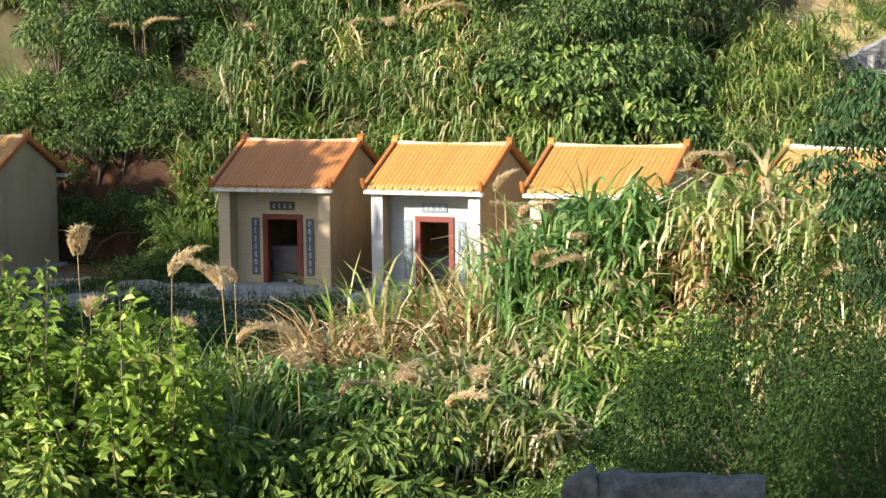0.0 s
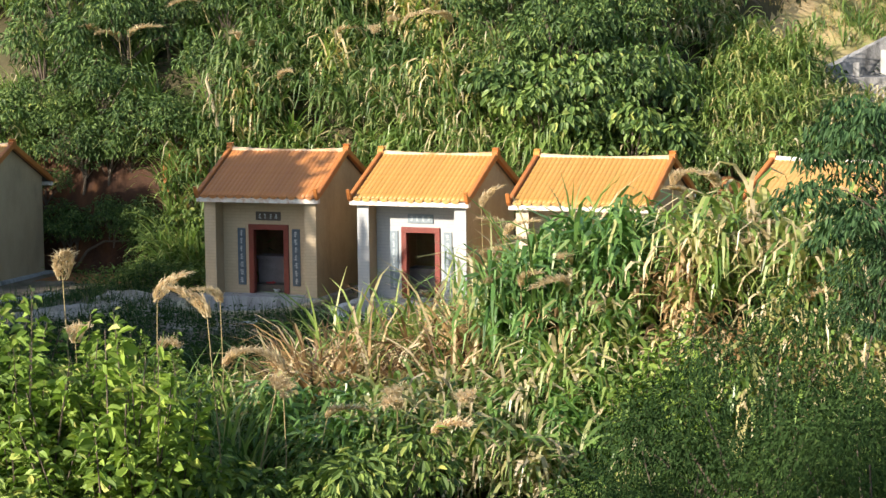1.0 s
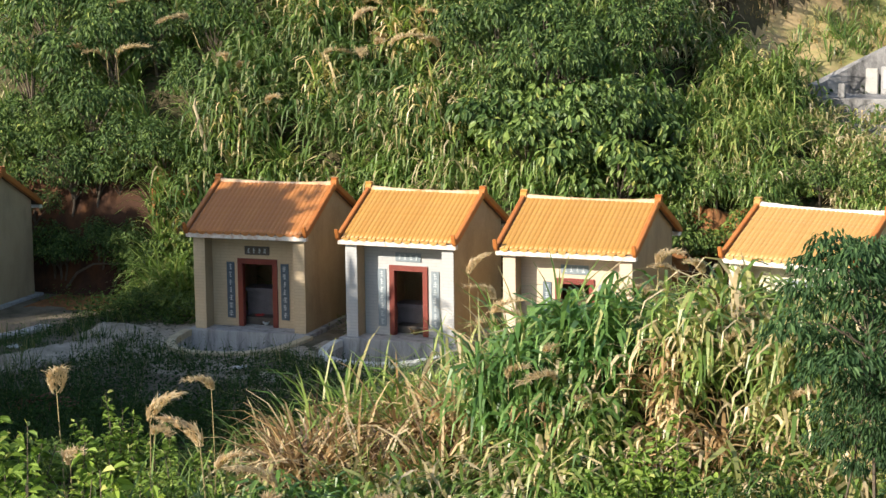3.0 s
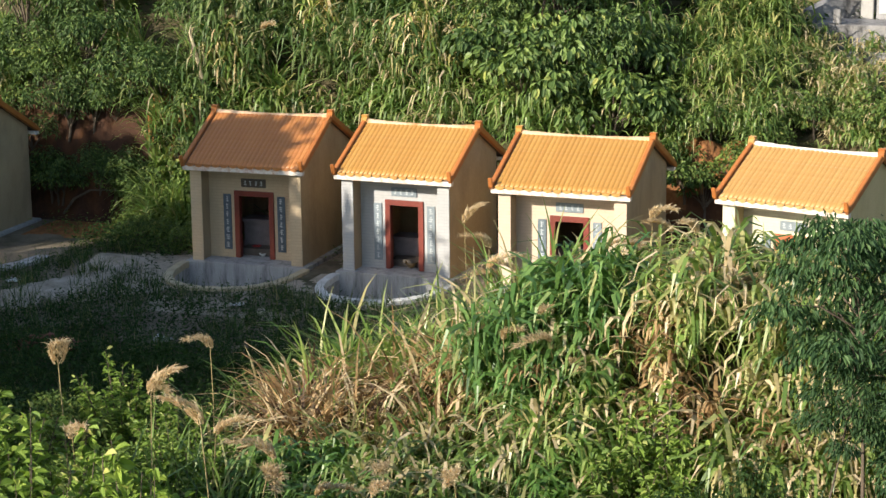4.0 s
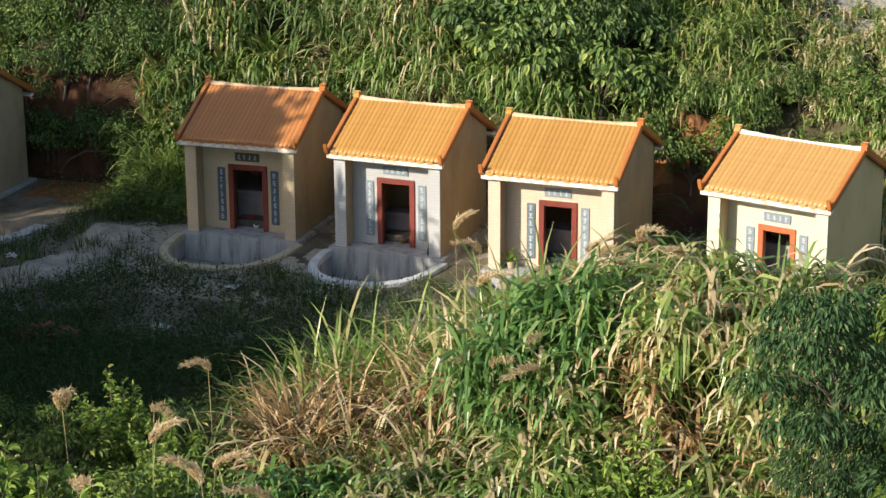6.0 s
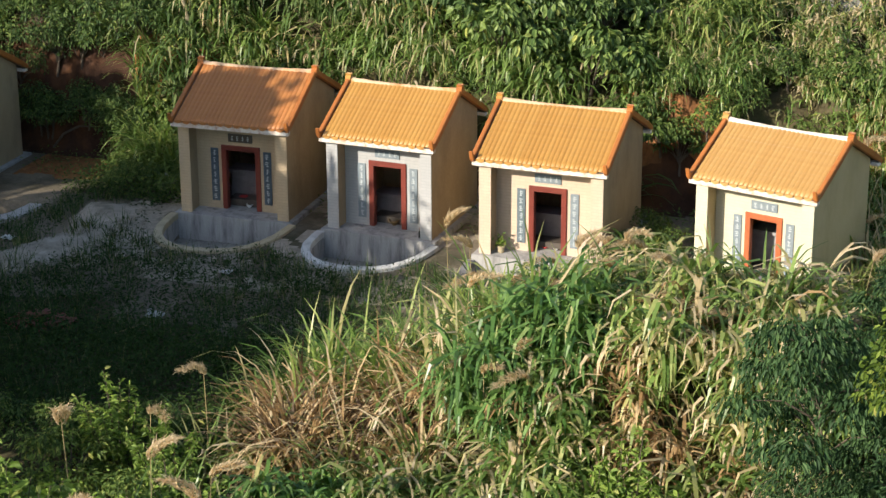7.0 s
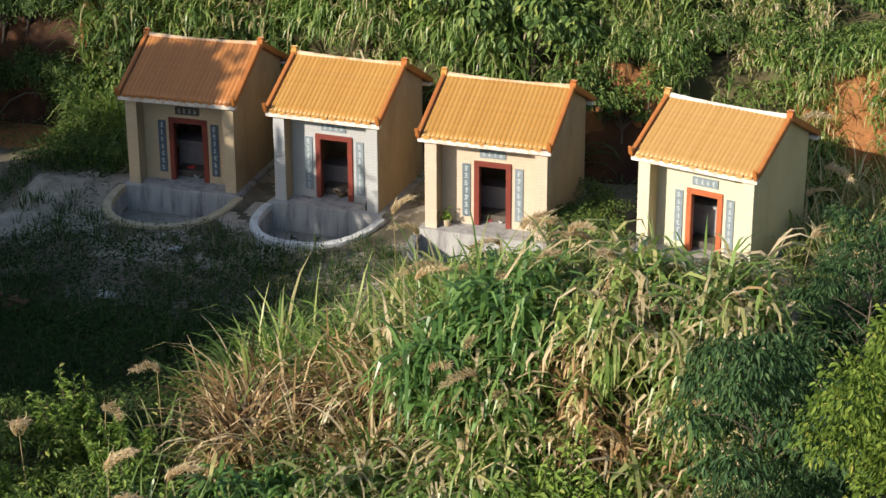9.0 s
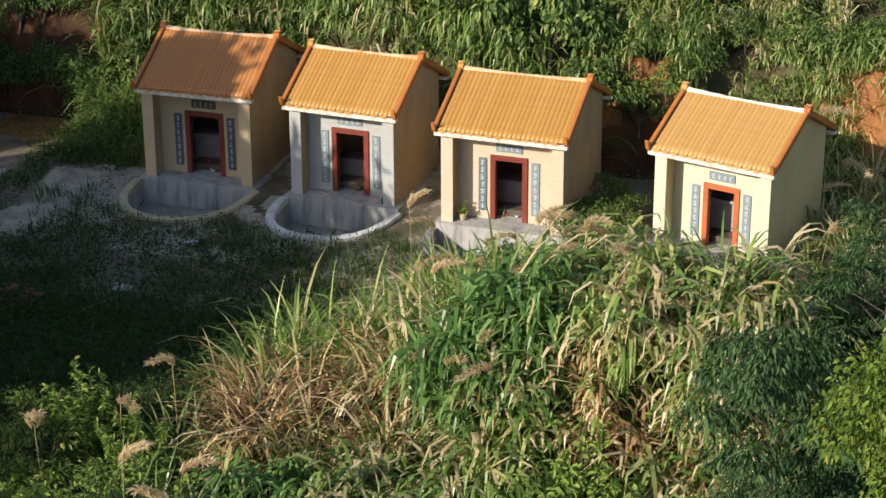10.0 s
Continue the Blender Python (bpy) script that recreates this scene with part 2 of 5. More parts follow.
THATCH = foliage("thatch", [(0, (0.06, 0.042, 0.034)), (0.5, (0.14, 0.1, 0.078)), (0.85, (0.24, 0.175, 0.13)), (1, (0.4, 0.31, 0.22))], 0.8, 0.15, 0.1, (1.0, 0.95, 0.85))
LEAF_BROWN = foliage("leaf_brown", [(0, (0.08, 0.05, 0.04)), (0.6, (0.18, 0.115, 0.085)), (1, (0.32, 0.22, 0.15))], 0.8, 0.2, 0.1, (1.0, 0.95, 0.85))
BLADE_GREEN = foliage("blade_green", [(0, (0.06, 0.125, 0.03)), (0.4, (0.185, 0.29, 0.07)), (0.78, (0.33, 0.43, 0.14)), (0.94, (0.46, 0.44, 0.21)), (1, (0.62, 0.5, 0.32))], 0.38, 0.38, 0.5)
BLADE_MIXED = foliage("blade_mixed", [(0, (0.08, 0.15, 0.035)), (0.4, (0.22, 0.32, 0.085)), (0.64, (0.47, 0.42, 0.2)), (0.82, (0.6, 0.47, 0.3)), (1, (0.72, 0.58, 0.42))], 0.38, 0.38, 0.5)
BLADE_DRY = foliage("blade_dry", [(0, (0.09, 0.055, 0.03)), (0.35, (0.32, 0.195, 0.09)), (0.75, (0.62, 0.43, 0.235)), (1, (0.78, 0.64, 0.44))], 0.6, 0.3, 0.2, (1.0, 0.95, 0.85))
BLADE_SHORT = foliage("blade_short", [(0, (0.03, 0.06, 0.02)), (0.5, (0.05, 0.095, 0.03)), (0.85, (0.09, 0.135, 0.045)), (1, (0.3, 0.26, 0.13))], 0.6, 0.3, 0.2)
PLUME = foliage("plume", [(0, (0.62, 0.48, 0.28)), (0.5, (0.75, 0.61, 0.39)), (1, (0.86, 0.74, 0.53))], 0.8, 0.5, 0.1, (1.0, 0.97, 0.9), ((0.8, 0.78, 0.74), (0.95, 0.95, 0.93), (1.05, 1.03, 1.0)))
BLADE_REED = foliage("blade_reed", [(0, (0.055, 0.11, 0.03)), (0.5, (0.13, 0.205, 0.06)), (0.86, (0.23, 0.3, 0.105)), (1, (0.5, 0.42, 0.24))], 0.48, 0.32, 0.28)
BLADE_GLOSS = foliage("blade_gloss", [(0, (0.06, 0.14, 0.035)), (0.5, (0.13, 0.25, 0.065)), (0.9, (0.22, 0.36, 0.11)), (1, (0.45, 0.42, 0.2))], 0.36, 0.36, 0.5)
BLADE_STRAW = foliage("blade_straw", [(0, (0.3, 0.3, 0.08)), (0.3, (0.52, 0.36, 0.15)), (1, (0.72, 0.55, 0.3))], 0.7, 0.35, 0.1, (1.0, 0.95, 0.85))
STALK = surface("stalk", (0.22, 0.17, 0.07), (0.4, 0.32, 0.15), 8.0, 0.7, 60)


# ---- building helpers ----
def mesh_data(name, verts, faces, material, smooth=False):
    me = bpy.data.meshes.new(name)
    me.from_pydata([tuple(v) for v in verts] if not isinstance(verts, np.ndarray) else verts.tolist(), [], faces if not isinstance(faces, np.ndarray) else faces.tolist())
    me.materials.append(material)
    if smooth:
        me.polygons.foreach_set("use_smooth", np.ones(len(me.polygons), bool))
    me.update()
    return me


def part(name, bm, material, parent, label=""):
    """One mesh object under a thing or a part; bm is a bmesh or ready mesh data."""
    if isinstance(bm, bmesh.types.BMesh):
        me = bpy.data.meshes.new(name)
        bm.to_mesh(me)
        bm.free()
        me.materials.append(material)
    else:
        me = bm
    ob = new(name, me)
    ob.parent = parent
    return tagged(ob, label)


def box(bm, x0, x1, y0, y1, z0, z1, bevel=0.0):
    m = Matrix.Translation(((x0 + x1) / 2, (y0 + y1) / 2, (z0 + z1) / 2)) @ Matrix.Diagonal((x1 - x0, y1 - y0, z1 - z0, 1))
    made = bmesh.ops.create_cube(bm, size=1, matrix=m)["verts"]
    if bevel:
        edges = list({e for v in made for e in v.link_edges})
        bmesh.ops.bevel(bm, geom=edges, offset=bevel, segments=2, affect="EDGES")
    return bm


def boxed(*dims, bevel=0.0):
    return box(bmesh.new(), *dims, bevel=bevel)


def prism(outline, x0, x1):
    """A solid with its outline in y and z, from x0 to x1."""
    bm = bmesh.new()
    a = [bm.verts.new((x0, y, z)) for y, z in outline]
    b = [bm.verts.new((x1, y, z)) for y, z in outline]
    bm.faces.new(a)
    bm.faces.new(b[::-1])
    for i in range(len(a)):
        j = (i + 1) % len(a)
        bm.faces.new((a[j], a[i], b[i], b[j]))
    bmesh.ops.recalc_face_normals(bm, faces=bm.faces[:])
    return bm


def lathe(profile, sides=16):
    """A turned shape from (radius, height) pairs."""
    bm = bmesh.new()
    rings = [[bm.verts.new((r * math.cos(2 * math.pi * k / sides), r * math.sin(2 * math.pi * k / sides), z)) for k in range(sides)] for r, z in profile]
    for a, b in zip(rings, rings[1:]):
        for k in range(sides):
            bm.faces.new((a[k], a[(k + 1) % sides], b[(k + 1) % sides], b[k]))
    bm.faces.new(rings[0][::-1])
    bm.faces.new(rings[-1])
    for f in bm.faces:
        f.smooth = True
    return bm


def tube(bm, points, radii, sides=6):
    """A tapered tube along points."""
    rings = []
    for i, p in enumerate(points):
        p = Vector(p)
        way = (Vector(points[min(i + 1, len(points) - 1)]) - Vector(points[max(i - 1, 0)])).normalized()
        side = way.cross(Vector((0.3, 0.9, 0.2))).normalized()
        up = side.cross(way)
        rings.append([bm.verts.new(p + (side * math.cos(2 * math.pi * k / sides) + up * math.sin(2 * math.pi * k / sides)) * radii[i]) for k in range(sides)])
    for a, b in zip(rings, rings[1:]):
        for k in range(sides):
            bm.faces.new((a[k], a[(k + 1) % sides], b[(k + 1) % sides], b[k]))
    bm.faces.new(rings[0][::-1])
    bm.faces.new(rings[-1])
    return bm


def thing(name, m, label, category, group="", kind=""):
    e = new(name)
    e.empty_display_size = 0.1
    e.matrix_world = m
    return tagged(e, label, category, group, kind)


def smoothstep(a, b, x):
    s = np.clip((x - a) / (b - a), 0, 1)
    return s * s * (3 - 2 * s)


def wave(x, y, f, seed):
    """A cheap uneven field, about -1 to 1."""
    return (np.sin(x * f * 1.3 + seed) * np.cos(y * f * 0.9 + seed * 2.1) + 0.6 * np.sin(x * f * 2.7 - y * f * 1.9 + seed * 3.3) + 0.35 * np.cos(x * f * 5.1 + y * f * 4.3 + seed * 0.7)) / 1.6


# ---- the ground: one sheet ----
# houses: x, y, turn in degrees, eave height, roof width, run to the ridge, rise, door from, door to, door top, floor
HOUSES = [
    (-7.3, -0.2, 0.0, 1.96, 2.5, 1.55, 0.82, 0.84, 1.66, 1.39, 0.04),
    (0.016, -0.023, 0.5, 1.97, 2.51, 1.55, 0.775, 0.84, 1.674, 1.385, 0.04),
    (3.234, -0.173, -3.6, 1.985, 2.39, 1.42, 0.745, 0.814, 1.602, 1.427, 0.08),
    (6.554, -0.863, -2.0, 2.025, 2.6, 1.55, 0.72, 0.948, 1.689, 1.451, 0.14),
    (10.612, -0.742, -15.5, 2.04, 2.5, 1.40, 0.72, 0.902, 1.63, 1.386, 0.13),
]
# basins: x, y, turn, width, depth, rim width
BASINS = [(-7.2, -0.35, 0.0, 4.3, 2.0, 0.3)] + [(h[0], h[1], h[2], h[4], d, 0.17) for h, d in zip(HOUSES[1:], (1.95, 1.78, 1.5, 1.4))]


def bank_foot(x):
    return 3.3 + 0.25 * np.sin(x * 0.7 + 1) - 0.35 * smoothstep(7.6, 8.6, x) + 1.1 * smoothstep(9.8, 11.5, x) - 0.05 * smoothstep(12.5, 14, x)


def berm(x, y):
    ring = np.hypot(x + 4.0, y + 1.3) + 0.15 * wave(x, y, 1.5, 2.0)
    return (smoothstep(2.2, 2.6, ring) - smoothstep(3.1, 3.6, ring)) * smoothstep(-4.5, -3.5, x) * smoothstep(0.6, -0.4, y)


def ground_z(x, y):
    x, y = np.asarray(x, float), np.asarray(y, float)
    z = -0.035 + 0.02 * wave(x, y, 0.5, 1.0) - 0.2 * smoothstep(-2.2, -5, y)
    # the hill behind, with a cut bank at its foot; further off on the far side it opens to a straw-coloured slope
    d = y - bank_foot(x)
    steep = 2.5 * smoothstep(0.0, 0.8, d) + np.maximum(d - 0.6, 0) * 0.62
    steep = np.where(steep > 12, 12 + (steep - 12) * 0.35, steep)
    gentle = 2.0 * smoothstep(0.0, 1.0, d) + np.clip(d - 0.8, 0, 7) * 0.30 + np.maximum(d - 7.2, 0) * 0.5
    open_side = smoothstep(-2.4, 0.6, x - (8.4 + np.maximum(y - 11, 0) * 0.55)) * (1 - smoothstep(13.5, 16.5, x - np.maximum(y - 9, 0) * 0.6))
    rough = smoothstep(0.0, 0.3, d) * (1 - smoothstep(0.8, 1.4, d))
    z = z + rough * (0.1 * wave(x, y, 4.0, 2.0) + 0.12 * np.sin(x * 9 + 2 * np.sin(x * 3.1)))
    z = z + steep * (1 - open_side) + gentle * open_side + 0.18 * wave(x, y, 1.3, 4.0) * smoothstep(0.2, 1.5, d)
    # the overgrown bank in front
    mound = 1.3 * smoothstep(7.0, 10.0, x) * (smoothstep(-10.8, -8.9, y) - smoothstep(-5.6, -3.0, y)) * (1 - 0.5 * smoothstep(13.8, 15.5, x)) + 0.4 * smoothstep(10.8, 12.2, x) * (1 - smoothstep(13.6, 15, x)) * (smoothstep(-10.4, -8.9, y) - smoothstep(-8.0, -5.5, y))
    z = z + mound
    fall = smoothstep(-9.8, -12.5, y) * 0.35 + np.maximum(-13.0 - y, 0) * 0.10
    fall = np.where(y < -24, fall + (-24 - y) * 0.22, fall)
    z = z - np.minimum(fall, 9.0) * (1 - 0.45 * smoothstep(11, 14, x) * smoothstep(-25, -21, y))
    z = z + 1.1 * np.exp(-((x - 4.6) / 1.9) ** 2 - ((y + 16.6) / 1.4) ** 2)
    # a low berm of dry earth round the first basin
    z = z + berm(x, y) * (0.13 + 0.05 * wave(x, y, 2.2, 6.0))
    # basins and houses are let into it
    for hx, hy, turn, w, depth, wide in BASINS:
        a = radians(turn)
        u = (x - hx) * math.cos(a) + (y - hy) * math.sin(a) - w / 2
        v = -(x - hx) * math.sin(a) + (y - hy) * math.cos(a)
        r = (np.abs(u) / (w / 2 - wide + 0.15)) ** 2.4 + (np.abs(v) / (depth - wide + 0.14)) ** 2.4
        z = np.where((r < 1.0) & (v < 0.15), -0.75, z)
    return z


def grid_line(lo, hi, step, far):
    near = np.arange(lo, hi + step / 2, step)
    out = [hi]
    while out[-1] < far:
        out.append(out[-1] + max(step, (out[-1] - hi) * 0.22 + step))
    back = [lo]
    while back[-1] > -far:
        back.append(back[-1] - max(step, (lo - back[-1]) * 0.22 + step))
    return np.array(back[:0:-1] + list(near) + out[1:])


def build_ground():
    xs, ys = grid_line(-9, 18, 0.11, 900), grid_line(-13, 7, 0.11, 900)
    ys = np.concatenate([ys[ys <= 7], np.arange(7.1, 18, 0.13), ys[ys > 20]])
    gx, gy = np.meshgrid(xs, ys)
    gz = ground_z(gx, gy)
    n, m = len(ys), len(xs)
    idx = np.arange(n * m).reshape(n, m)
    faces = np.stack([idx[:-1, :-1], idx[:-1, 1:], idx[1:, 1:], idx[1:, :-1]], -1).reshape(-1, 4)
    me = mesh_data("ground", np.stack([gx, gy, gz], -1).reshape(-1, 3), faces, SOIL, True)
    for mat in (LAWN_SOIL, CLAY, STRAW_SOIL, BARE_SOIL, SHADE_EARTH):
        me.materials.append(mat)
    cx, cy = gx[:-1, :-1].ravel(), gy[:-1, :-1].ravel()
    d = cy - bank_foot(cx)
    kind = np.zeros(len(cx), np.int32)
    # the lawn's front keeps the darker soil, to deepen its tree shade by colour
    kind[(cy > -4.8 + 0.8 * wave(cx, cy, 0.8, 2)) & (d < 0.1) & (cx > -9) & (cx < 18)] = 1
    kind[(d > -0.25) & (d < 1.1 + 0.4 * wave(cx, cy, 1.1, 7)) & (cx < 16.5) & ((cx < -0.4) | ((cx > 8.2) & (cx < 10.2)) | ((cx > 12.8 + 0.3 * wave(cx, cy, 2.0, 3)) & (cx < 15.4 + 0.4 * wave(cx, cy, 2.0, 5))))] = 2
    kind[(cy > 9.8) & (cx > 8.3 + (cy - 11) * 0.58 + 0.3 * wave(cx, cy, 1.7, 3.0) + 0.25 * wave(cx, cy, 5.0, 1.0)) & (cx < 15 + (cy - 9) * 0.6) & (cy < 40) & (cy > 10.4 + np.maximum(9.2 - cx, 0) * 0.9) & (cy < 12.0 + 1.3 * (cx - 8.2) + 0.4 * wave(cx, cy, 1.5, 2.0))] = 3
    # shade painted on the bank: left recess, and low behind the third house
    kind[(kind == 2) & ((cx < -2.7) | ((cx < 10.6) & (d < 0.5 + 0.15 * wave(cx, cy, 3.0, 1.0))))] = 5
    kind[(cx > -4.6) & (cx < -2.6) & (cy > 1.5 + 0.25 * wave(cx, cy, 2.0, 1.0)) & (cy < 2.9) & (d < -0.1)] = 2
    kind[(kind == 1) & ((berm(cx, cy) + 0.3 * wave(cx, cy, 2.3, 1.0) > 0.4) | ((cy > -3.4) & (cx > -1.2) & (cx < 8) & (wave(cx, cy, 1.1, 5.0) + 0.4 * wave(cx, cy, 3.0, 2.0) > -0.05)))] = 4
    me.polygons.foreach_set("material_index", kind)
    return tagged(new("ground", me), "earth ground with a shaded lawn, a cut clay bank and a straw-coloured slope", "ground", kind="structure")


build_ground()


# ---- houses ----
def barrel_row(length, pitch):
    """One row of half-round tiles down a roof slope, stepped at each tile's end."""
    vs, fs = [], []
    n, arc = max(3, round(length / 0.16)), 6
    for i in range(n):
        y0, y1 = length * i / n, length * (i + 1) / n
        for y, lift in ((y0, 0.008), (y1, 0.0)):
            for k in range(arc + 1):
                a = math.pi * k / arc
                vs.append((-math.cos(a) * pitch * 0.4, y, math.sin(a) * pitch * 0.085 + lift))
        b = len(vs) - 2 * (arc + 1)
        fs += [(b + k, b + k + 1, b + arc + 2 + k, b + arc + 1 + k) for k in range(arc)]
    fs.append(tuple(range(arc, -1, -1)))
    return vs, fs


def drip_tile(pitch):
    """The hanging tongue at the eave between two barrel rows."""
    w = pitch * 0.95
    out = [(-w, 0.02), (w, 0.02), (w * 0.92, -0.02), (w * 0.5, -0.055), (0, -0.07), (-w * 0.5, -0.055), (-w * 0.92, -0.02)]
    vs = [(x, 0.0, z) for x, z in out] + [(x, 0.016, z) for x, z in out]
    n = len(out)
    return vs, [tuple(range(n)), tuple(range(2 * n - 1, n - 1, -1))] + [(i, i + n, (i + 1) % n + n, (i + 1) % n) for i in range(n)]


def verge(run, rise, x0, x1, back=False):
    """A raised band down the gable edge that curls up at its lower end."""
    slope = rise / run
    line = [(run * f, slope * run * f) for f in (0.15, 0.4, 0.7, 1.0)]
    if back:
        top = [(-0.03, 0.03)] + [(y, z + 0.075) for y, z in line]
        under = [(-0.03, -0.05)]
    else:
        top = [(-0.125, 0.165), (-0.1, 0.175), (-0.06, 0.105), (-0.01, 0.075)] + [(y, z + 0.08) for y, z in line]
        under = [(-0.105, 0.1), (-0.075, 0.0), (-0.03, -0.05)]
    outline = under + [(run * f, slope * run * f - 0.06) for f in (0.1, 0.5, 1.0)] + top[::-1]
    if back:
        outline = [(2 * run - y, z) for y, z in outline]
    bm = prism(outline, x0, x1)
    bmesh.ops.bevel(bm, geom=[e for e in bm.edges if abs(e.verts[0].co.x - e.verts[1].co.x) < 1e-6], offset=0.014, segments=1, affect="EDGES")
    return bm


def lettering(x0, x1, z0, z1, count, y, upright, rng, parent):
    """Marks that cannot be read: plain bars of their size, one small block of strokes each."""
    for i in range(count):
        f0, f1 = i / count, (i + 1) / count
        if upright:
            a0, a1, b0, b1 = x0, x1, z1 - (z1 - z0) * f1, z1 - (z1 - z0) * f0
        else:
            a0, a1, b0, b1 = x0 + (x1 - x0) * f0, x0 + (x1 - x0) * f1, z0, z1
        w, h = a1 - a0, b1 - b0
        bm = bmesh.new()
        for lo, hi in ((0.2, 0.3), (0.46, 0.56), (0.7, 0.8)):
            box(bm, a0 + w * rng.uniform(0.2, 0.42), a1 - w * rng.uniform(0.2, 0.42), y - 0.004, y, b0 + h * lo, b0 + h * hi)
        c = a0 + w * rng.uniform(0.42, 0.58)
        box(bm, c - w * 0.04, c + w * 0.04, y - 0.0045, y - 0.0005, b0 + h * 0.14, b1 - h * 0.12)
        part("bar", bm, INK_WHITE, parent)


def make_house(spec, label, front, side, roof_mat, ridge_mat, panel_left, panel_right, plaque_mat, door_mat, rng):
    hx, hy, turn, ze, W, run, rise, d0, d1, zt, fl = spec
    house = thing("tomb_house", pose(hx, hy, 0, 0, 0, turn), label, "tomb house", "row of tomb houses")
    D, slope = run * 2, rise / run
    part("plinth", boxed(-0.02, W + 0.02, 0.0, D - 0.1, -0.75, fl, bevel=0.012), CONCRETE, house, "streaked grey concrete plinth")
    # side walls with their gables: the front ends stand as piers
    top = lambda v: ze - 0.05 + slope * (v if v < run else D - v)
    gable = [(0.12, fl), (D - 0.28, fl), (D - 0.28, top(D - 0.28)), (run, top(run)), (0.12, top(0.12))]
    for x0, x1 in ((0.10, 0.33), (W - 0.33, W - 0.10)):
        outer = (x0, x0 + 0.2) if x0 < 1 else (x1 - 0.2, x1)
        part("side_wall", prism([(0.14, fl)] + gable[1:4] + [(0.14, top(0.14))], *outer), side, house)
        part("front_pier", boxed(x0 - 0.003, x1 + 0.003, 0.11, 0.135, fl, top(0.12) + 0.0, bevel=0.004), front, house)
    inner0, inner1, vf = 0.30, W - 0.30, 0.53
    part("rear_wall", boxed(inner0, inner1, D - 0.46, D - 0.28, fl, ze - 0.02), side, house)
    # an upside-down U round the doorway
    bm = bmesh.new()
    ring = [(inner0, fl), (d0 + 0.04, fl), (d0 + 0.04, zt - 0.05), (d1 - 0.04, zt - 0.05), (d1 - 0.04, fl), (inner1, fl), (inner1, ze + 0.1), (inner0, ze + 0.1)]
    bm.faces.new([bm.verts.new((x, vf, z)) for x, z in ring])
    bmesh.ops.recalc_face_normals(bm, faces=bm.faces[:])
    deep = bmesh.ops.extrude_face_region(bm, geom=bm.faces[:])["geom"]
    bmesh.ops.translate(bm, verts=[g for g in deep if isinstance(g, bmesh.types.BMVert)], vec=(0, 0.12, 0))
    bmesh.ops.recalc_face_normals(bm, faces=bm.faces[:])
    part("front_wall", bm, front, house)
    part("porch_ceiling", boxed(inner0, inner1, 0.14, vf, ze - 0.075, ze - 0.04), WHITEWASH, house)
    bm = bmesh.new()
    t = 0.105
    box(bm, d0, d0 + t, vf - 0.03, vf + 0.10, fl + 0.003, zt - t, 0.006)
    box(bm, d1 - t, d1, vf - 0.03, vf + 0.10, fl + 0.003, zt - t, 0.006)
    box(bm, d0, d1, vf - 0.032, vf + 0.10, zt - t, zt, 0.006)
    part("door_frame", bm, door_mat, house, "painted red door surround, open and without a leaf")
    # plaque and the pair of upright panels
    c = (d0 + d1) / 2
    p = part("plaque", boxed(c - 0.26, c + 0.26, vf - 0.025, vf, zt + 0.075, zt + 0.245, bevel=0.006), plaque_mat, house, "small inscribed plaque over the door")
    lettering(c - 0.23, c + 0.23, zt + 0.095, zt + 0.225, 4, vf - 0.026, False, rng, p)
    for x0, x1, mat in ((d0 - 0.235, d0 - 0.07, panel_left), (d1 + 0.07, d1 + 0.235, panel_right)):
        p = part("couplet_panel", boxed(x0, x1, vf - 0.02, vf, fl + 0.16, zt - 0.08, bevel=0.004), mat, house, "upright tiled panel with pale lettering")
        lettering(x0 + 0.015, x1 - 0.015, fl + 0.18, zt - 0.1, 7, vf - 0.021, True, rng, p)
    # roof
    n = round((W - 0.16) / 0.089)
    pitch = (W - 0.16) / n
    length = math.hypot(run, rise)
    roof = part("roof", prism([(0.0, ze - 0.035), (run, ze + rise - 0.035), (D, ze - 0.035), (D, ze - 0.005), (run, ze + rise), (0.0, ze - 0.002)], 0.0, W), SLAB_DARK, house, "pitched roof of orange glazed tiles")
    vs, fs = barrel_row(length, pitch)
    row = mesh_data("barrel_tile", vs, fs, roof_mat, True)
    pan = mesh_data("pan_tile", [(-pitch / 2, 0.004, 0), (pitch / 2, 0.004, 0), (pitch / 2, length, 0), (-pitch / 2, length, 0), (-pitch / 2, 0.004, -0.02), (pitch / 2, 0.004, -0.02)], [(0, 1, 2, 3), (4, 5, 1, 0)], roof_mat)
    vs, fs = drip_tile(pitch)
    tongue = mesh_data("drip_tile", vs, fs, roof_mat)
    tilt = math.degrees(math.atan2(rise, run))
    for i in range(n):
        x = 0.08 + pitch * (i + 0.5)
        part("barrel_tile", row, roof_mat, roof).matrix_local = pose(x, -0.02, ze + 0.006, tilt)
        part("pan_tile", pan, roof_mat, roof).matrix_local = pose(x + pitch / 2, -0.018, ze + 0.010, tilt)
        part("barrel_tile", row, roof_mat, roof).matrix_local = pose(x, D + 0.02, ze + 0.006, tilt, 0, 180)
        if i % 2 == 0 and i < n - 1:
            part("drip_tile", tongue, roof_mat, roof).matrix_local = pose(x + pitch / 2, -0.036, ze - 0.004, 0, 0, 0) @ Matrix.Diagonal((0.98, 1, rng.uniform(0.55, 0.8), 1))
    part("eave_board", boxed(0.0, W, -0.018, 0.10, ze - 0.125, ze - 0.036, bevel=0.006), DRIP_WHITE, roof, "whitewashed eave board")
    part("rear_eave_board", boxed(0.0, W, D - 0.10, D + 0.018, ze - 0.105, ze - 0.036, bevel=0.006), WHITEWASH, roof)
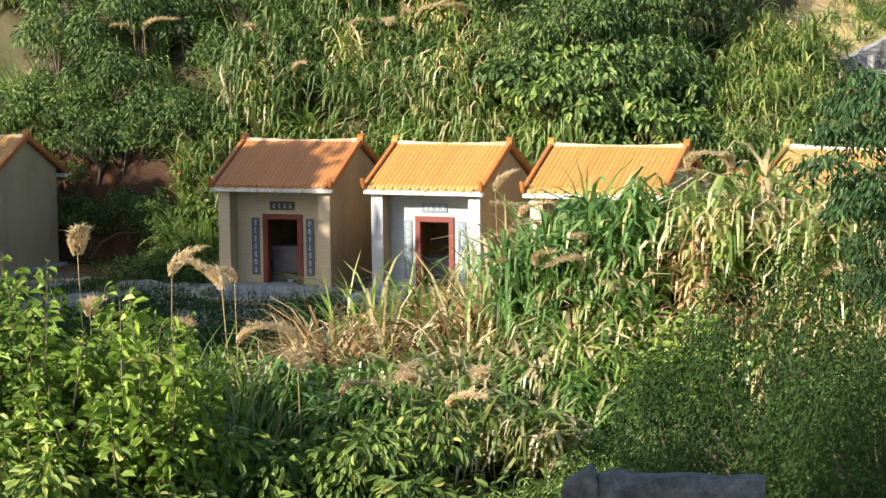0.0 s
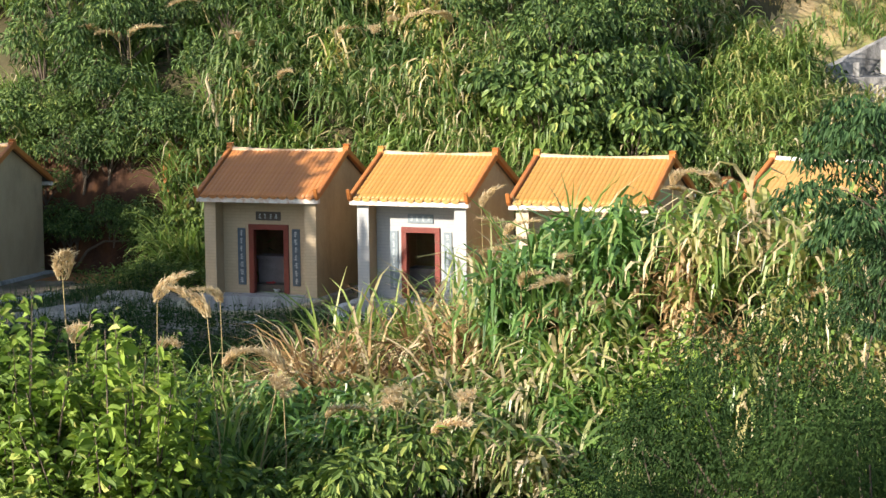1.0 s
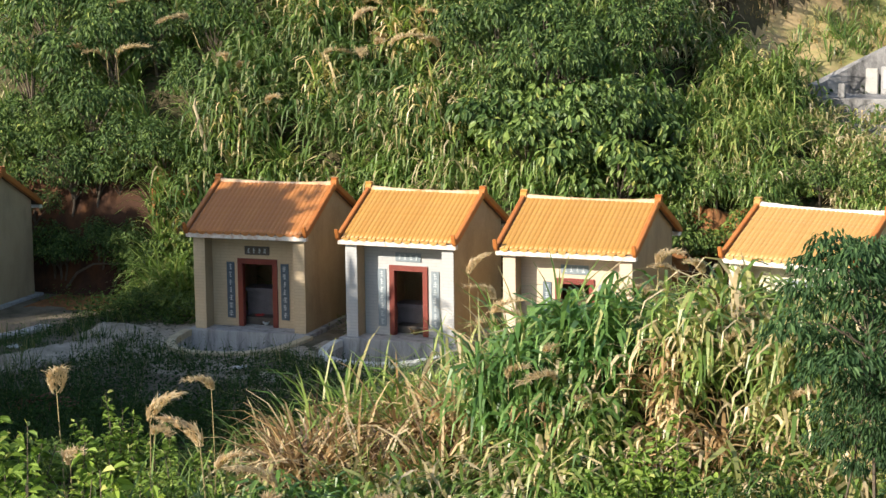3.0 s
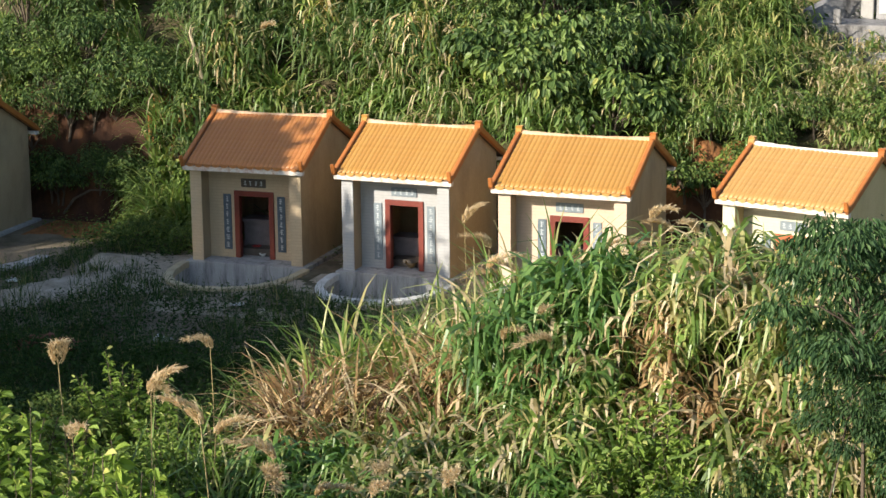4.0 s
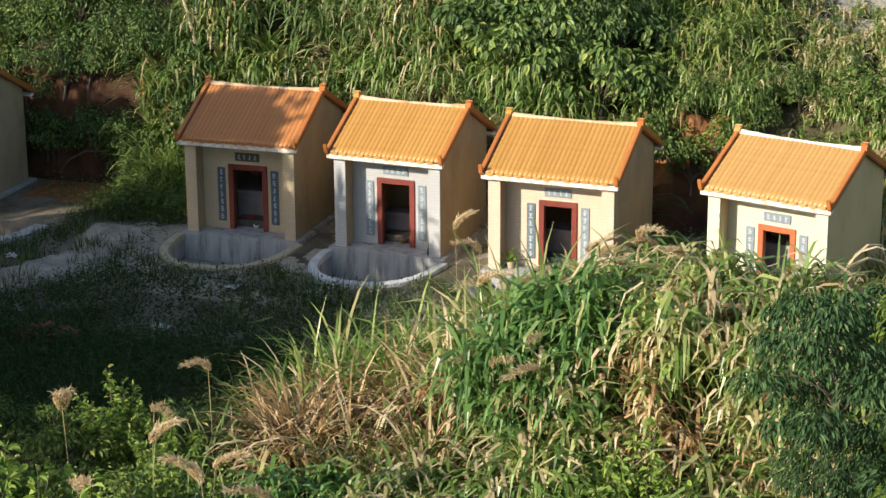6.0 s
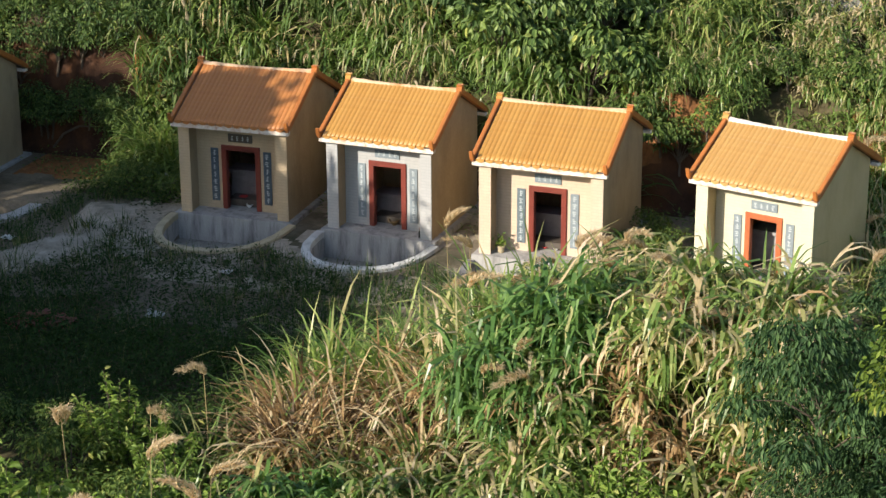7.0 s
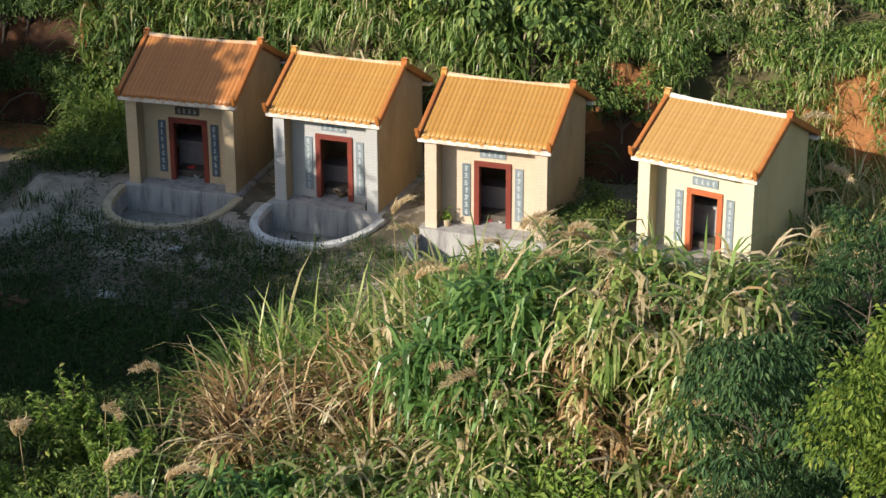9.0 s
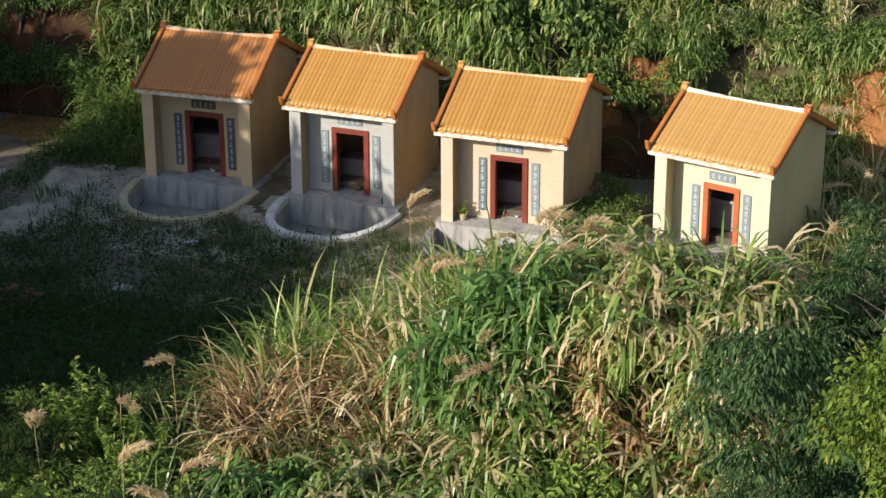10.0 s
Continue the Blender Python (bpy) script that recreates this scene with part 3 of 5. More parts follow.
    for x0, x1 in ((-0.025, 0.06), (W - 0.06, W + 0.025)):
        for back in (False, True):
            bm = verge(run, rise, x0, x1, back)
            bmesh.ops.translate(bm, verts=bm.verts[:], vec=(0, 0, ze))
            part("verge_ridge", bm, VERGE_ORANGE, roof, "orange glazed verge with an upturned end")
    zr = ze + rise
    outline = [(run - 0.06, zr - 0.04), (run - 0.056, zr + 0.005), (run - 0.035, zr + 0.03), (run, zr + 0.042), (run + 0.035, zr + 0.03), (run + 0.056, zr + 0.005), (run + 0.06, zr - 0.04)]
    bm = prism(outline, 0.06, W - 0.06)
    bmesh.ops.subdivide_edges(bm, edges=[e for e in bm.edges if abs(e.verts[0].co.x - e.verts[1].co.x) > 0.5], cuts=14)
    for v in bm.verts:
        f = (v.co.x / W - 0.5) * 2
        v.co.z += 0.045 * f * f - 0.016 + 0.004 * math.sin(v.co.x * 21)
    part("ridge", bm, ridge_mat, roof, "pale ridge capping with worn glaze")
    for s in (0, 1):
        out = [(-0.09, -0.03), (-0.095, 0.08), (-0.05, 0.12), (-0.07, 0.175), (-0.025, 0.185), (0.0, 0.135), (0.025, 0.185), (0.07, 0.175), (0.05, 0.12), (0.095, 0.08), (0.09, -0.03)]
        bm = prism([(run + y * 0.85, zr + z * 0.78) for y, z in out], -0.04 if s == 0 else W - 0.075, 0.075 if s == 0 else W + 0.04)
        part("ridge_finial", bm, VERGE_ORANGE if s else roof_mat, roof, "orange glazed end ornament")
    return house


def make_basin(spec, rim_mat, label):
    """The half-moon basin in front of a house: rim, side, floor."""
    hx, hy, turn, W, depth, wide = spec
    basin = thing("half_moon_basin", pose(hx, hy, 0, 0, 0, turn), label, "basin", "half-moon basins")
    a, n, steps = W / 2 + 0.10, 2.4, 44

    def arc(inset, k):
        ang = math.pi * k / steps
        c, s = math.cos(ang), math.sin(ang)
        e = 2 / n
        return (W / 2 - math.copysign(abs(c) ** e, c) * (a - inset), -(s ** e) * (depth - inset) - 0.004)
    zt0 = 0.035
    for name, loops, mat in (("rim", [(0, -0.3), (0, zt0 - 0.012), (0.012, zt0), (wide - 0.012, zt0), (wide, zt0 - 0.012), (wide, -0.09)], rim_mat), ("basin_side", [(wide - 0.006, -0.09), (wide - 0.006, -0.62)], CONCRETE)):
        vs, fs = [], []
        for inset, z in loops:
            for k in range(steps + 1):
                x, y = arc(inset, k)
                vs.append((x, y, z + (0.006 * math.sin(k * 1.7) if name == "rim" else 0)))
        for j in range(len(loops) - 1):
            fs += [(j * (steps + 1) + k, j * (steps + 1) + k + 1, (j + 1) * (steps + 1) + k + 1, (j + 1) * (steps + 1) + k) for k in range(steps)]
        part(name, mesh_data(name, vs, fs, mat, name != "rim"), mat, basin)
    bm = bmesh.new()
    vs = [bm.verts.new((*arc(wide - 0.006, k), -0.5 + 0.015 * math.sin(k))) for k in range(steps + 1)]
    bm.faces.new(vs)
    part("basin_floor", bm, BASIN_FLOOR, basin)
    return basin


rng = random.Random(5)
house_0 = make_house(HOUSES[0], "small tomb house with tan walls and an orange tiled roof", TAN_TILE, TAN_PLASTER, ROOF_ORANGE, RIDGE_PALE, PANEL_BLUE, PANEL_BLUE, PANEL_BLUE, DOOR_RED, rng)
house_1 = make_house(HOUSES[1], "tan tomb house with dark blue panels, half in tree shade", TAN_TILE, TAN_PLASTER, ROOF_SHADED, RIDGE_PALE, PANEL_BLUE, PANEL_BLUE, ALTAR_DARK, DOOR_RED, rng)
house_2 = make_house(HOUSES[2], "tomb house with a white-tiled front and tan side walls", WHITE_TILE, TAN_PLASTER, ROOF_ORANGE, RIDGE_PALE, PANEL_GREY, PANEL_GREY, PANEL_GREY, DOOR_RED, rng)
house_3 = make_house(HOUSES[3], "cream tomb house with a wide orange tiled roof", CREAM_TILE, TAN_PLASTER, ROOF_ORANGE, RIDGE_PALE, PANEL_SLATE, PANEL_GREY, PANEL_GREY, DOOR_RED, rng)
house_4 = make_house(HOUSES[4], "pale yellow tomb house with an orange-red door surround", YELLOW_TILE, YELLOW_PLASTER, ROOF_PALE, RIDGE_GLARE_WHITE, PANEL_GREY, PANEL_GREY, PANEL_GREY, DOOR_ORANGE, rng)
for i, (mat, label) in enumerate([(CONCRETE_PALE, "half-moon basin with a grey concrete rim"), (RIM_TAN, "half-moon basin with a tan painted rim before a house"), (RIM_WHITE, "half-moon basin with a chipped white rim before a house"), (CONCRETE_OLD, "weathered concrete half-moon basin half hidden by grass"), (CONCRETE_PALE, "pale concrete half-moon basin behind tall grass")]):
    make_basin(BASINS[i], mat, label)


# ---- plants ----
def unit(v):
    return v / np.maximum(np.linalg.norm(v, axis=-1, keepdims=True), 1e-9)


def leaves(name, base, way, size, width, material, r, droop=0.3, facing=None):
    """Pointed leaves, folded along the midrib. facing: the way towards which each one shows its upper side."""
    n = len(base)
    way = unit(way + np.array([0, 0, -droop]))
    side = unit(np.cross(way, unit(r.normal(size=(n, 3)) * 0.4 + (np.array([0, 0, 1.0]) if facing is None else facing))))
    up = np.cross(side, way)
    s, w = size[:, None], (size * width)[:, None]
    if width < 0.4:
        v = np.stack([base, base + way * s * 0.42 - side * w * 0.5 + up * w * 0.16, base + way * s - up * s * 0.1, base + way * s * 0.42 + side * w * 0.5 + up * w * 0.16], 1)
        faces = np.array([[0, 2, 1], [0, 3, 2]])
    else:
        edge = [base + way * s * f + k * side * w * g + up * w * 0.14 for k in (-1, 1) for f, g in ((0.28, 0.42), (0.68, 0.4))]
        v = np.stack([base, edge[0], edge[1], base + way * s - up * s * 0.12, edge[3], edge[2]], 1)
        faces = np.array([[0, 3, 2, 1], [0, 5, 4, 3]])
    i = np.arange(n)[:, None, None] * v.shape[1]
    f = (i + faces).reshape(-1, faces.shape[1])
    return mesh_data(name, v.reshape(-1, 3), f, material)


def blades(name, base, az, length, lean, width, material, r, segs=5, curl=1.0):
    """Long arching grass blades."""
    n = len(base)
    h = np.stack([np.cos(az), np.sin(az), np.zeros(n)], 1)
    side = np.stack([-np.sin(az), np.cos(az), np.zeros(n)], 1) + r.normal(size=(n, 3)) * 0.25
    side = unit(side)
    pts, p, ang = [], base.copy(), lean.copy()
    turn = (0.35 + 0.65 * r.random(n)) * curl * 2.3 / segs
    limit = r.uniform(2.7, 3.1, n)
    for k in range(segs + 1):
        pts.append(p.copy())
        p = p + (h * np.sin(ang)[:, None] + np.array([0, 0, 1.0]) * np.cos(ang)[:, None]) * (length / segs)[:, None]
        ang = np.minimum(ang + turn * (0.4 + 1.3 * k / segs), limit)
    ws = [0.55, 1.0, 1.0, 0.85, 0.55, 0.06] if segs == 5 else [0.6, 1.0, 0.95, 0.65, 0.06] if segs == 4 else list(np.linspace(1, 0.08, segs + 1))
    v = np.empty((n, 2 * (segs + 1), 3))
    for k in range(segs + 1):
        o = side * (width * ws[k] / 2)[:, None]
        v[:, 2 * k], v[:, 2 * k + 1] = pts[k] - o, pts[k] + o
    i = np.arange(n)[:, None] * (2 * (segs + 1))
    f = np.concatenate([i + np.array([2 * k, 2 * k + 1, 2 * k + 3, 2 * k + 2]) for k in range(segs)], 0)
    return mesh_data(name, v.reshape(-1, 3), f, material)


def lumpy_crown(r, count, clusters, flat=0.8, hollow=0.4, spray=(0.14, 0.32), loose=0.25):
    """Places and ways for leaves: domed boughs on an uneven shell, with gaps between and under them."""
    c = unit(r.normal(size=(clusters, 3)))
    c[:, 2] = np.abs(c[:, 2]) * 1.1 - 0.4
    rad = r.uniform(hollow, 1.0, clusters) ** 0.6 * (1 + 0.25 * np.sin(c[:, 0] * 4 + r.uniform(0, 6)) * np.cos(c[:, 1] * 5 + r.uniform(0, 6)))
    centre = c * rad[:, None] * np.array([1, 1, flat])
    wide_of = r.uniform(*spray, clusters)
    k = r.choice(clusters, count, p=wide_of ** 2 / (wide_of ** 2).sum())
    wide = wide_of[k]
    ang, high = r.uniform(0, 2 * math.pi, count), r.uniform(-0.3, 1.0, count)
    level = np.sqrt(1 - high * high)
    out = np.stack([np.cos(ang), np.sin(ang), np.zeros(count)], 1)
    shell = out * level[:, None] + np.array([0, 0, 0.75]) * high[:, None]
    off = shell * (wide * r.uniform(0.6, 1.08, count))[:, None]
    down = unit(out * (0.25 + np.maximum(high, 0))[:, None] - np.array([0, 0, 1.0]) * level[:, None])
    way = unit(down * 0.8 + shell * 0.45 + r.normal(size=(count, 3)) * loose)
    return centre[k] + off, way, centre, unit(shell + np.array([0, 0, 0.35]))


def make_shrub(name, seed, material, count, clusters, size, width, droop, label, category, trunk_height=0.5, flat=0.8, hollow=0.4, spray=(0.14, 0.32), loose=0.25):
    """A woody plant of about one metre radius: stems and limbs, and a crown of single leaves."""
    r = np.random.default_rng(seed)
    plant = thing(name, pose(0, 0, -60), label, category)
    place, way, centre, facing = lumpy_crown(r, count, clusters, flat, hollow, spray, loose)
    place = place + np.array([0, 0, trunk_height + 0.45])
    bm = bmesh.new()
    tube(bm, [(0, 0, -0.25), (0.03, 0.02, trunk_height * 0.5), (-0.02, 0.03, trunk_height + 0.3)], [0.055, 0.045, 0.03])
    for c in centre[:: max(1, clusters // 9)]:
        e = Vector(c) * 0.92 + Vector((0, 0, trunk_height + 0.45))
        start = Vector((0, 0.01, max(trunk_height * 0.35, trunk_height - 0.6) + r.uniform(0.0, 0.5) * min(trunk_height, 0.8)))
        tube(bm, [start, start.lerp(e, 0.5) + Vector((0, 0, 0.08)), e], [0.026, 0.016, 0.006], 4)
    part("trunk", bm, BARK, plant)
    part("crown", leaves("crown", place, way, size * r.uniform(0.65, 1.25, count), width, material, r, droop, facing), material, plant)
    return plant


def tussocks(name, label, spots, per, reach, length, width, material, seed, lean=0.12, curl=1.0, radius=0.18, face=None, segs=5):
    """Clumps of arching blades: spots are rows of x, y, scale. face: a way towards which most blades hang."""
    r = np.random.default_rng(seed)
    spots = np.asarray(spots, float)
    k = np.repeat(np.arange(len(spots)), per)
    n = len(k)
    s = spots[k, 2]
    ang = r.uniform(0, 2 * math.pi, n)
    az = ang + r.normal(size=n) * 0.5
    if face is not None:
        az = np.where(r.random(n) < 0.55, face + r.normal(size=n) * 0.7, az)
    rad = radius * np.sqrt(r.random(n)) * s
    x, y = spots[k, 0] + rad * np.cos(ang), spots[k, 1] + rad * np.sin(ang)
    z = ground_z(x, y) - 0.03
    ln = length * s * r.uniform(0.45, 1.15, n)
    me = blades(name, np.stack([x, y, z], 1), az, ln, np.abs(r.normal(size=n)) * lean + 0.04, width * r.uniform(0.6, 1.2, n), material, r, segs, curl)
    return tagged(new(name, me), label, "grass", kind="stuff")


def canes(name, label, spots, per, tall, leaf, width, material, seed, leaves_each=11, face=-1.3, lean=0.16, radius=0.3, low=0.25):
    """Leafy reeds: thin upright stems, whose long leaves bend over and hang straight down."""
    r = np.random.default_rng(seed)
    spots = np.asarray(spots, float)
    k = np.repeat(np.arange(len(spots)), per)
    n = len(k)
    s = spots[k, 2]
    ang = r.uniform(0, 2 * math.pi, n)
    rad = radius * np.sqrt(r.random(n)) * s
    foot = np.stack([spots[k, 0] + rad * np.cos(ang), spots[k, 1] + rad * np.sin(ang), np.zeros(n)], 1)
    foot[:, 2] = ground_z(foot[:, 0], foot[:, 1]) - 0.03
    height = tall * s * r.uniform(0.6, 1.1, n)
    tilt = np.abs(r.normal(size=n)) * lean + 0.05
    out = np.where(r.random(n) < 0.5, ang, face + r.normal(size=n) * 0.6)
    c = np.repeat(np.arange(n), leaves_each)
    m = len(c)
    f = low + (1 - low) * r.random(m) ** 0.75
    reach = f * height[c]
    bend = tilt[c] * (0.5 + 0.9 * f)
    base = foot[c] + np.stack([np.cos(out[c]) * np.sin(bend), np.sin(out[c]) * np.sin(bend), np.cos(bend)], 1) * reach[:, None]
    az = np.where(r.random(m) < 0.62, face + r.normal(size=m) * 0.75, r.uniform(0, 2 * math.pi, m))
    a = blades(name, base, az, leaf * s[c] * r.uniform(0.5, 1.2, m), 0.35 + r.random(m) * 0.7, width * r.uniform(0.6, 1.25, m), material, r, 4, 2.6)
    tagged(new(name, a), label, "grass", kind="stuff")


def make_sprigs(seed, material, label):
    """A bush of about one metre: many upright leafy shoots of uneven height, with gaps between them."""
    r = np.random.default_rng(seed)
    plant = thing("bush", pose(0, 0, -60), label, "bush")
    bm = bmesh.new()
    places, ways = [], []
    for i in range(24):
        a = r.uniform(0, 2 * math.pi)
        out = 0.75 * math.sqrt(r.random())
        tip = Vector((math.cos(a) * out, math.sin(a) * out, r.uniform(0.7, 1.55) * (1.1 - 0.45 * out)))
        foot = Vector((tip.x * 0.3, tip.y * 0.3, -0.1))
        tube(bm, [foot, foot.lerp(tip, 0.5) + Vector((0, 0, 0.06)), tip], [0.014, 0.01, 0.004], 4)
        n = int(r.uniform(45, 75))
        f = 0.3 + 0.7 * r.random(n) ** 0.8
        b = r.uniform(0, 2 * math.pi, n)
        o = np.stack([np.cos(b), np.sin(b), np.zeros(n)], 1)
        wide = 0.13 * (1.25 - f)
        places.append(np.array(foot) + np.outer(f, np.array(tip - foot)) + o * (wide * r.random(n))[:, None])
        ways.append(unit(o + np.array([0, 0, 0.25]) + r.normal(size=(n, 3)) * 0.3))
    part("stem", bm, BARK, plant)
    places, ways = np.concatenate(places), np.concatenate(ways)
    part("crown", leaves("crown", places, ways, 0.13 * r.uniform(0.55, 1.25, len(places)), 0.5, material, r, 0.25), material, plant)
    return plant


def make_tiered(seed, low=1.0):
    """A slender tree of about four metres: level boughs that carry flat pads of drooping leaves."""
    r = np.random.default_rng(seed)
    plant = thing("tiered_tree", pose(0, 0, -60), "dark bluish-green small tree with tiers of drooping leaves", "tree")
    bm = bmesh.new()
    tube(bm, [(0, 0, -0.3), (0.06, 0.03, 1.3), (-0.03, 0.05, 2.7), (0.02, 0.0, 3.9)], [0.03, 0.024, 0.016, 0.008])
    places, ways = [], []
    pads = 30 if low < 2 else 22
    for i in range(pads):
        z = low + (4.0 - low) * (i + r.uniform(0, 0.9)) / pads
        a = i * 2.4 + r.uniform(-0.4, 0.4)
        out = (0.25 + 0.95 * math.sqrt(r.random())) * (1.0 - 0.55 * max(0.0, (z - 2.6) / 1.4))
        tip = Vector((math.cos(a) * out, math.sin(a) * out, z))
        tube(bm, [(0, 0, z - 0.3), tip.lerp(Vector((0, 0, z - 0.1)), 0.5), tip], [0.012, 0.008, 0.004], 4)
        n = int(r.uniform(150, 270))
        wide = r.uniform(0.26, 0.5)
        b, d = r.uniform(0, 2 * math.pi, n), np.sqrt(r.random(n)) * wide
        o = np.stack([np.cos(b), np.sin(b), np.zeros(n)], 1)
        p = o * d[:, None] * np.array([1, 1, 1]) + np.array(tip)
        p[:, 2] += -d * d * 0.5 + r.normal(size=n) * 0.045
        places.append(p)
        ways.append(unit(o * 0.8 + np.array([0, 0, -0.55]) + r.normal(size=(n, 3)) * 0.35))
    part("trunk", bm, BARK, plant)
    places, ways = np.concatenate(places), np.concatenate(ways)
    part("crown", leaves("crown", places, ways, 0.105 * r.uniform(0.6, 1.25, len(places)), 0.38, LEAF_BLUE, r, 0.25), LEAF_BLUE, plant)
    return plant


# kinds of shrub, each in a few shapes, kept as the first of their copies
KINDS = {
    "broad": [make_shrub("shrub", 11 + i, LEAF_MID, 1000, 17, 0.175, 0.5, 0.1, "dense broad-leaved shrub with drooping mid-green leaves", "shrub", 0.5, 0.95, 0.45, (0.24, 0.46), 0.3) for i in range(3)],
    "dark": [make_shrub("small_tree", 21 + i, LEAF_DARK, 1450, 20, 0.14, 0.39, 0.1, "dark green broad-leaved small tree on the hillside", "tree", 0.7, 1.05, 0.45, (0.24, 0.46), 0.3) for i in range(3)],
    "bright": [make_sprigs(31 + i, LEAF_BRIGHT, "light green leafy bush with upright shoots in the sun") for i in range(4)],
    "fine": [make_shrub("bush", 41 + i, LEAF_MID, 1050, 20, 0.138, 0.39, 0.1, "small-leaved green bush on the overgrown bank", "bush", 0.35, 0.9, 0.4, (0.22, 0.42), 0.35) for i in range(3)],
    "blue": [make_shrub("small_tree", 51 + i, LEAF_BLUE, 2700, 22, 0.105, 0.34, 0.2, "dark bluish-green feathery small tree with drooping leaflets", "tree", 0.6, 0.85, 0.35, (0.2, 0.4), 0.5) for i in range(3)],
    "tiered": [make_tiered(71 + i) for i in range(3)],
    "high_tiered": [make_tiered(95 + i, 2.8) for i in range(2)],
    "deep": [make_shrub("small_tree", 85 + i, LEAF_DEEP_SHADED, 10500, 24, 0.042, 0.39, 0.0, "dense dark green small tree with fine feathery leaves", "tree", 0.6, 0.95, 0.5, (0.26, 0.46), 0.4) for i in range(3)],
    "feather": [make_shrub("bush", 165 + i, LEAF_FEATHER, 9500, 22, 0.042, 0.36, -0.2, "feathery light green bush with fine leaves", "bush", 0.4, 0.95, 0.5, (0.26, 0.46), 0.5) for i in range(2)],
    "shade": [make_shrub("tree", 185 + i, LEAF_DARK, 2300, 40, 0.2, 0.39, 0.2, "tall dense broad-leaved tree out of view, added to cast shade", "tree", 0.7, 1.0, 0.3, (0.2, 0.4), 0.4) for i in range(2)],
    "large": [make_shrub("small_tree", 205 + i, LEAF_LARGE, 640, 16, 0.2, 0.6, 0.35, "broad-crowned small tree with large drooping leaves", "tree", 0.6, 1.0, 0.45, (0.24, 0.42), 0.25) for i in range(3)],
    "near_bright": [make_shrub("tree", 79, LEAF_NEAR, 15000, 52, 0.048, 0.5, -0.15, "tall leafy tree with small light green leaves", "tree", 2.6, 2.1, 0.45, (0.16, 0.32), 0.4)],
    "dead": [make_shrub("dead_bush", 61 + i, LEAF_BROWN, 1100, 50, 0.2, 0.2, 0.9, "withered brown bush with hanging dry leaves", "bush", 0.5, 0.9) for i in range(2)],
}
GROUPS = {"broad": "shrubs on the hillside", "dark": "small trees on the hillside", "bright": "light green bushes", "fine": "bushes on the overgrown bank", "blue": "bluish small trees", "tiered": "tiered small trees", "high_tiered": "tiered small trees", "deep": "dark small trees before the bank", "near_bright": "tall trees", "shade": "tall trees", "large": "large-leaved small trees", "feather": "feathery bushes", "dead": "withered bushes"}
USED = set()


def plant(kind, x, y, scale, r, lift=0.0, tall=1.0):
    src = KINDS[kind][r.integers(0, len(KINDS[kind]))]
    z = float(ground_z(x, y)) + lift
    m = pose(x, y, z, r.uniform(-8, 8), r.uniform(-8, 8), r.uniform(0, 360)) @ Matrix.Diagonal((scale, scale, scale * tall, 1))
    if src.name not in USED:
        USED.add(src.name)
        src.matrix_basis = m
        ob = src
    else:
        ob = copy_thing(src, m @ Matrix.Diagonal((1 / src.scale.x, 1 / src.scale.y, 1 / src.scale.z, 1)))
    return tagged(ob, group=GROUPS[kind])


def scatter(kind, n, x0, x1, y0, y1, s0, s1, seed, lift=0.0, tall=1.0, spread=0.0):
    """Uneven planting on jittered cells over a rectangle of the plan."""
    r = np.random.default_rng(seed)
    cols = max(1, round(math.sqrt(n * (x1 - x0) / max(y1 - y0, 0.1))))
    rows = max(1, math.ceil(n / cols))
    for i in range(n):
        cx, cy = i % cols, i // cols
        x = x0 + (x1 - x0) * (cx + r.uniform(0.1, 0.9)) / cols
        y = y0 + (y1 - y0) * (cy + r.uniform(0.1, 0.9)) / rows
        plant(kind, x, y, r.uniform(s0, s1), r, lift, tall)


# hillside behind the houses
scatter("dark", 14, -7.6, -1.4, 4.5, 10.2, 0.7, 1.15, 101, 0.0, 1.3)
scatter("dark", 8, -7.0, -0.8, 3.7, 5.2, 0.55, 0.95, 102, -0.1)
scatter("broad", 5, -1.9, -0.4, 3.0, 3.7, 0.45, 0.7, 140, -0.2)
scatter("broad", 12, -0.8, 4.2, 3.3, 4.4, 0.4, 0.65, 103, -0.2)
scatter("dark", 9, 3.8, 7.6, 4.4, 8.4, 0.65, 1.05, 104, 0.0, 1.3)
scatter("broad", 4, 4.0, 8.6, 3.5, 5.0, 0.5, 0.85, 105, -0.1)
scatter("large", 10, 4.4, 8.2, 3.5, 6.4, 0.7, 1.0, 115, 0.0, 1.1)
scatter("fine", 9, 8.2, 11.0, 4.4, 6.4, 0.45, 0.75, 106, -0.1)
scatter("broad", 8, 13.8, 17.5, 5.6, 9.0, 0.6, 1.0, 107)
scatter("fine", 7, 12.8, 17.5, 4.9, 6.0, 0.4, 0.6, 108)
scatter("dead", 9, 5.0, 7.3, 10.4, 13.4, 0.5, 0.8, 109, -0.15)
scatter("dark", 4, 4.0, 5.6, 6.8, 8.6, 0.65, 0.9, 114, 0.0, 1.3)
scatter("dark", 7, -6, 3.2, 9.5, 12, 1.2, 1.6, 110)
scatter("dark", 8, -12, -6.5, 8.5, 14, 1.2, 1.7, 113)
scatter("dark", 6, 13, 20, 16, 24, 1.2, 1.8, 112)
for i in range(28):
    f = i / 27
    rd = np.random.default_rng(500 + i)
    plant("dead", 7.8 + 5.0 * f, 11.9 + 6.5 * f + rd.uniform(0.0, 1.8), rd.uniform(0.4, 0.62), rd, -0.3)
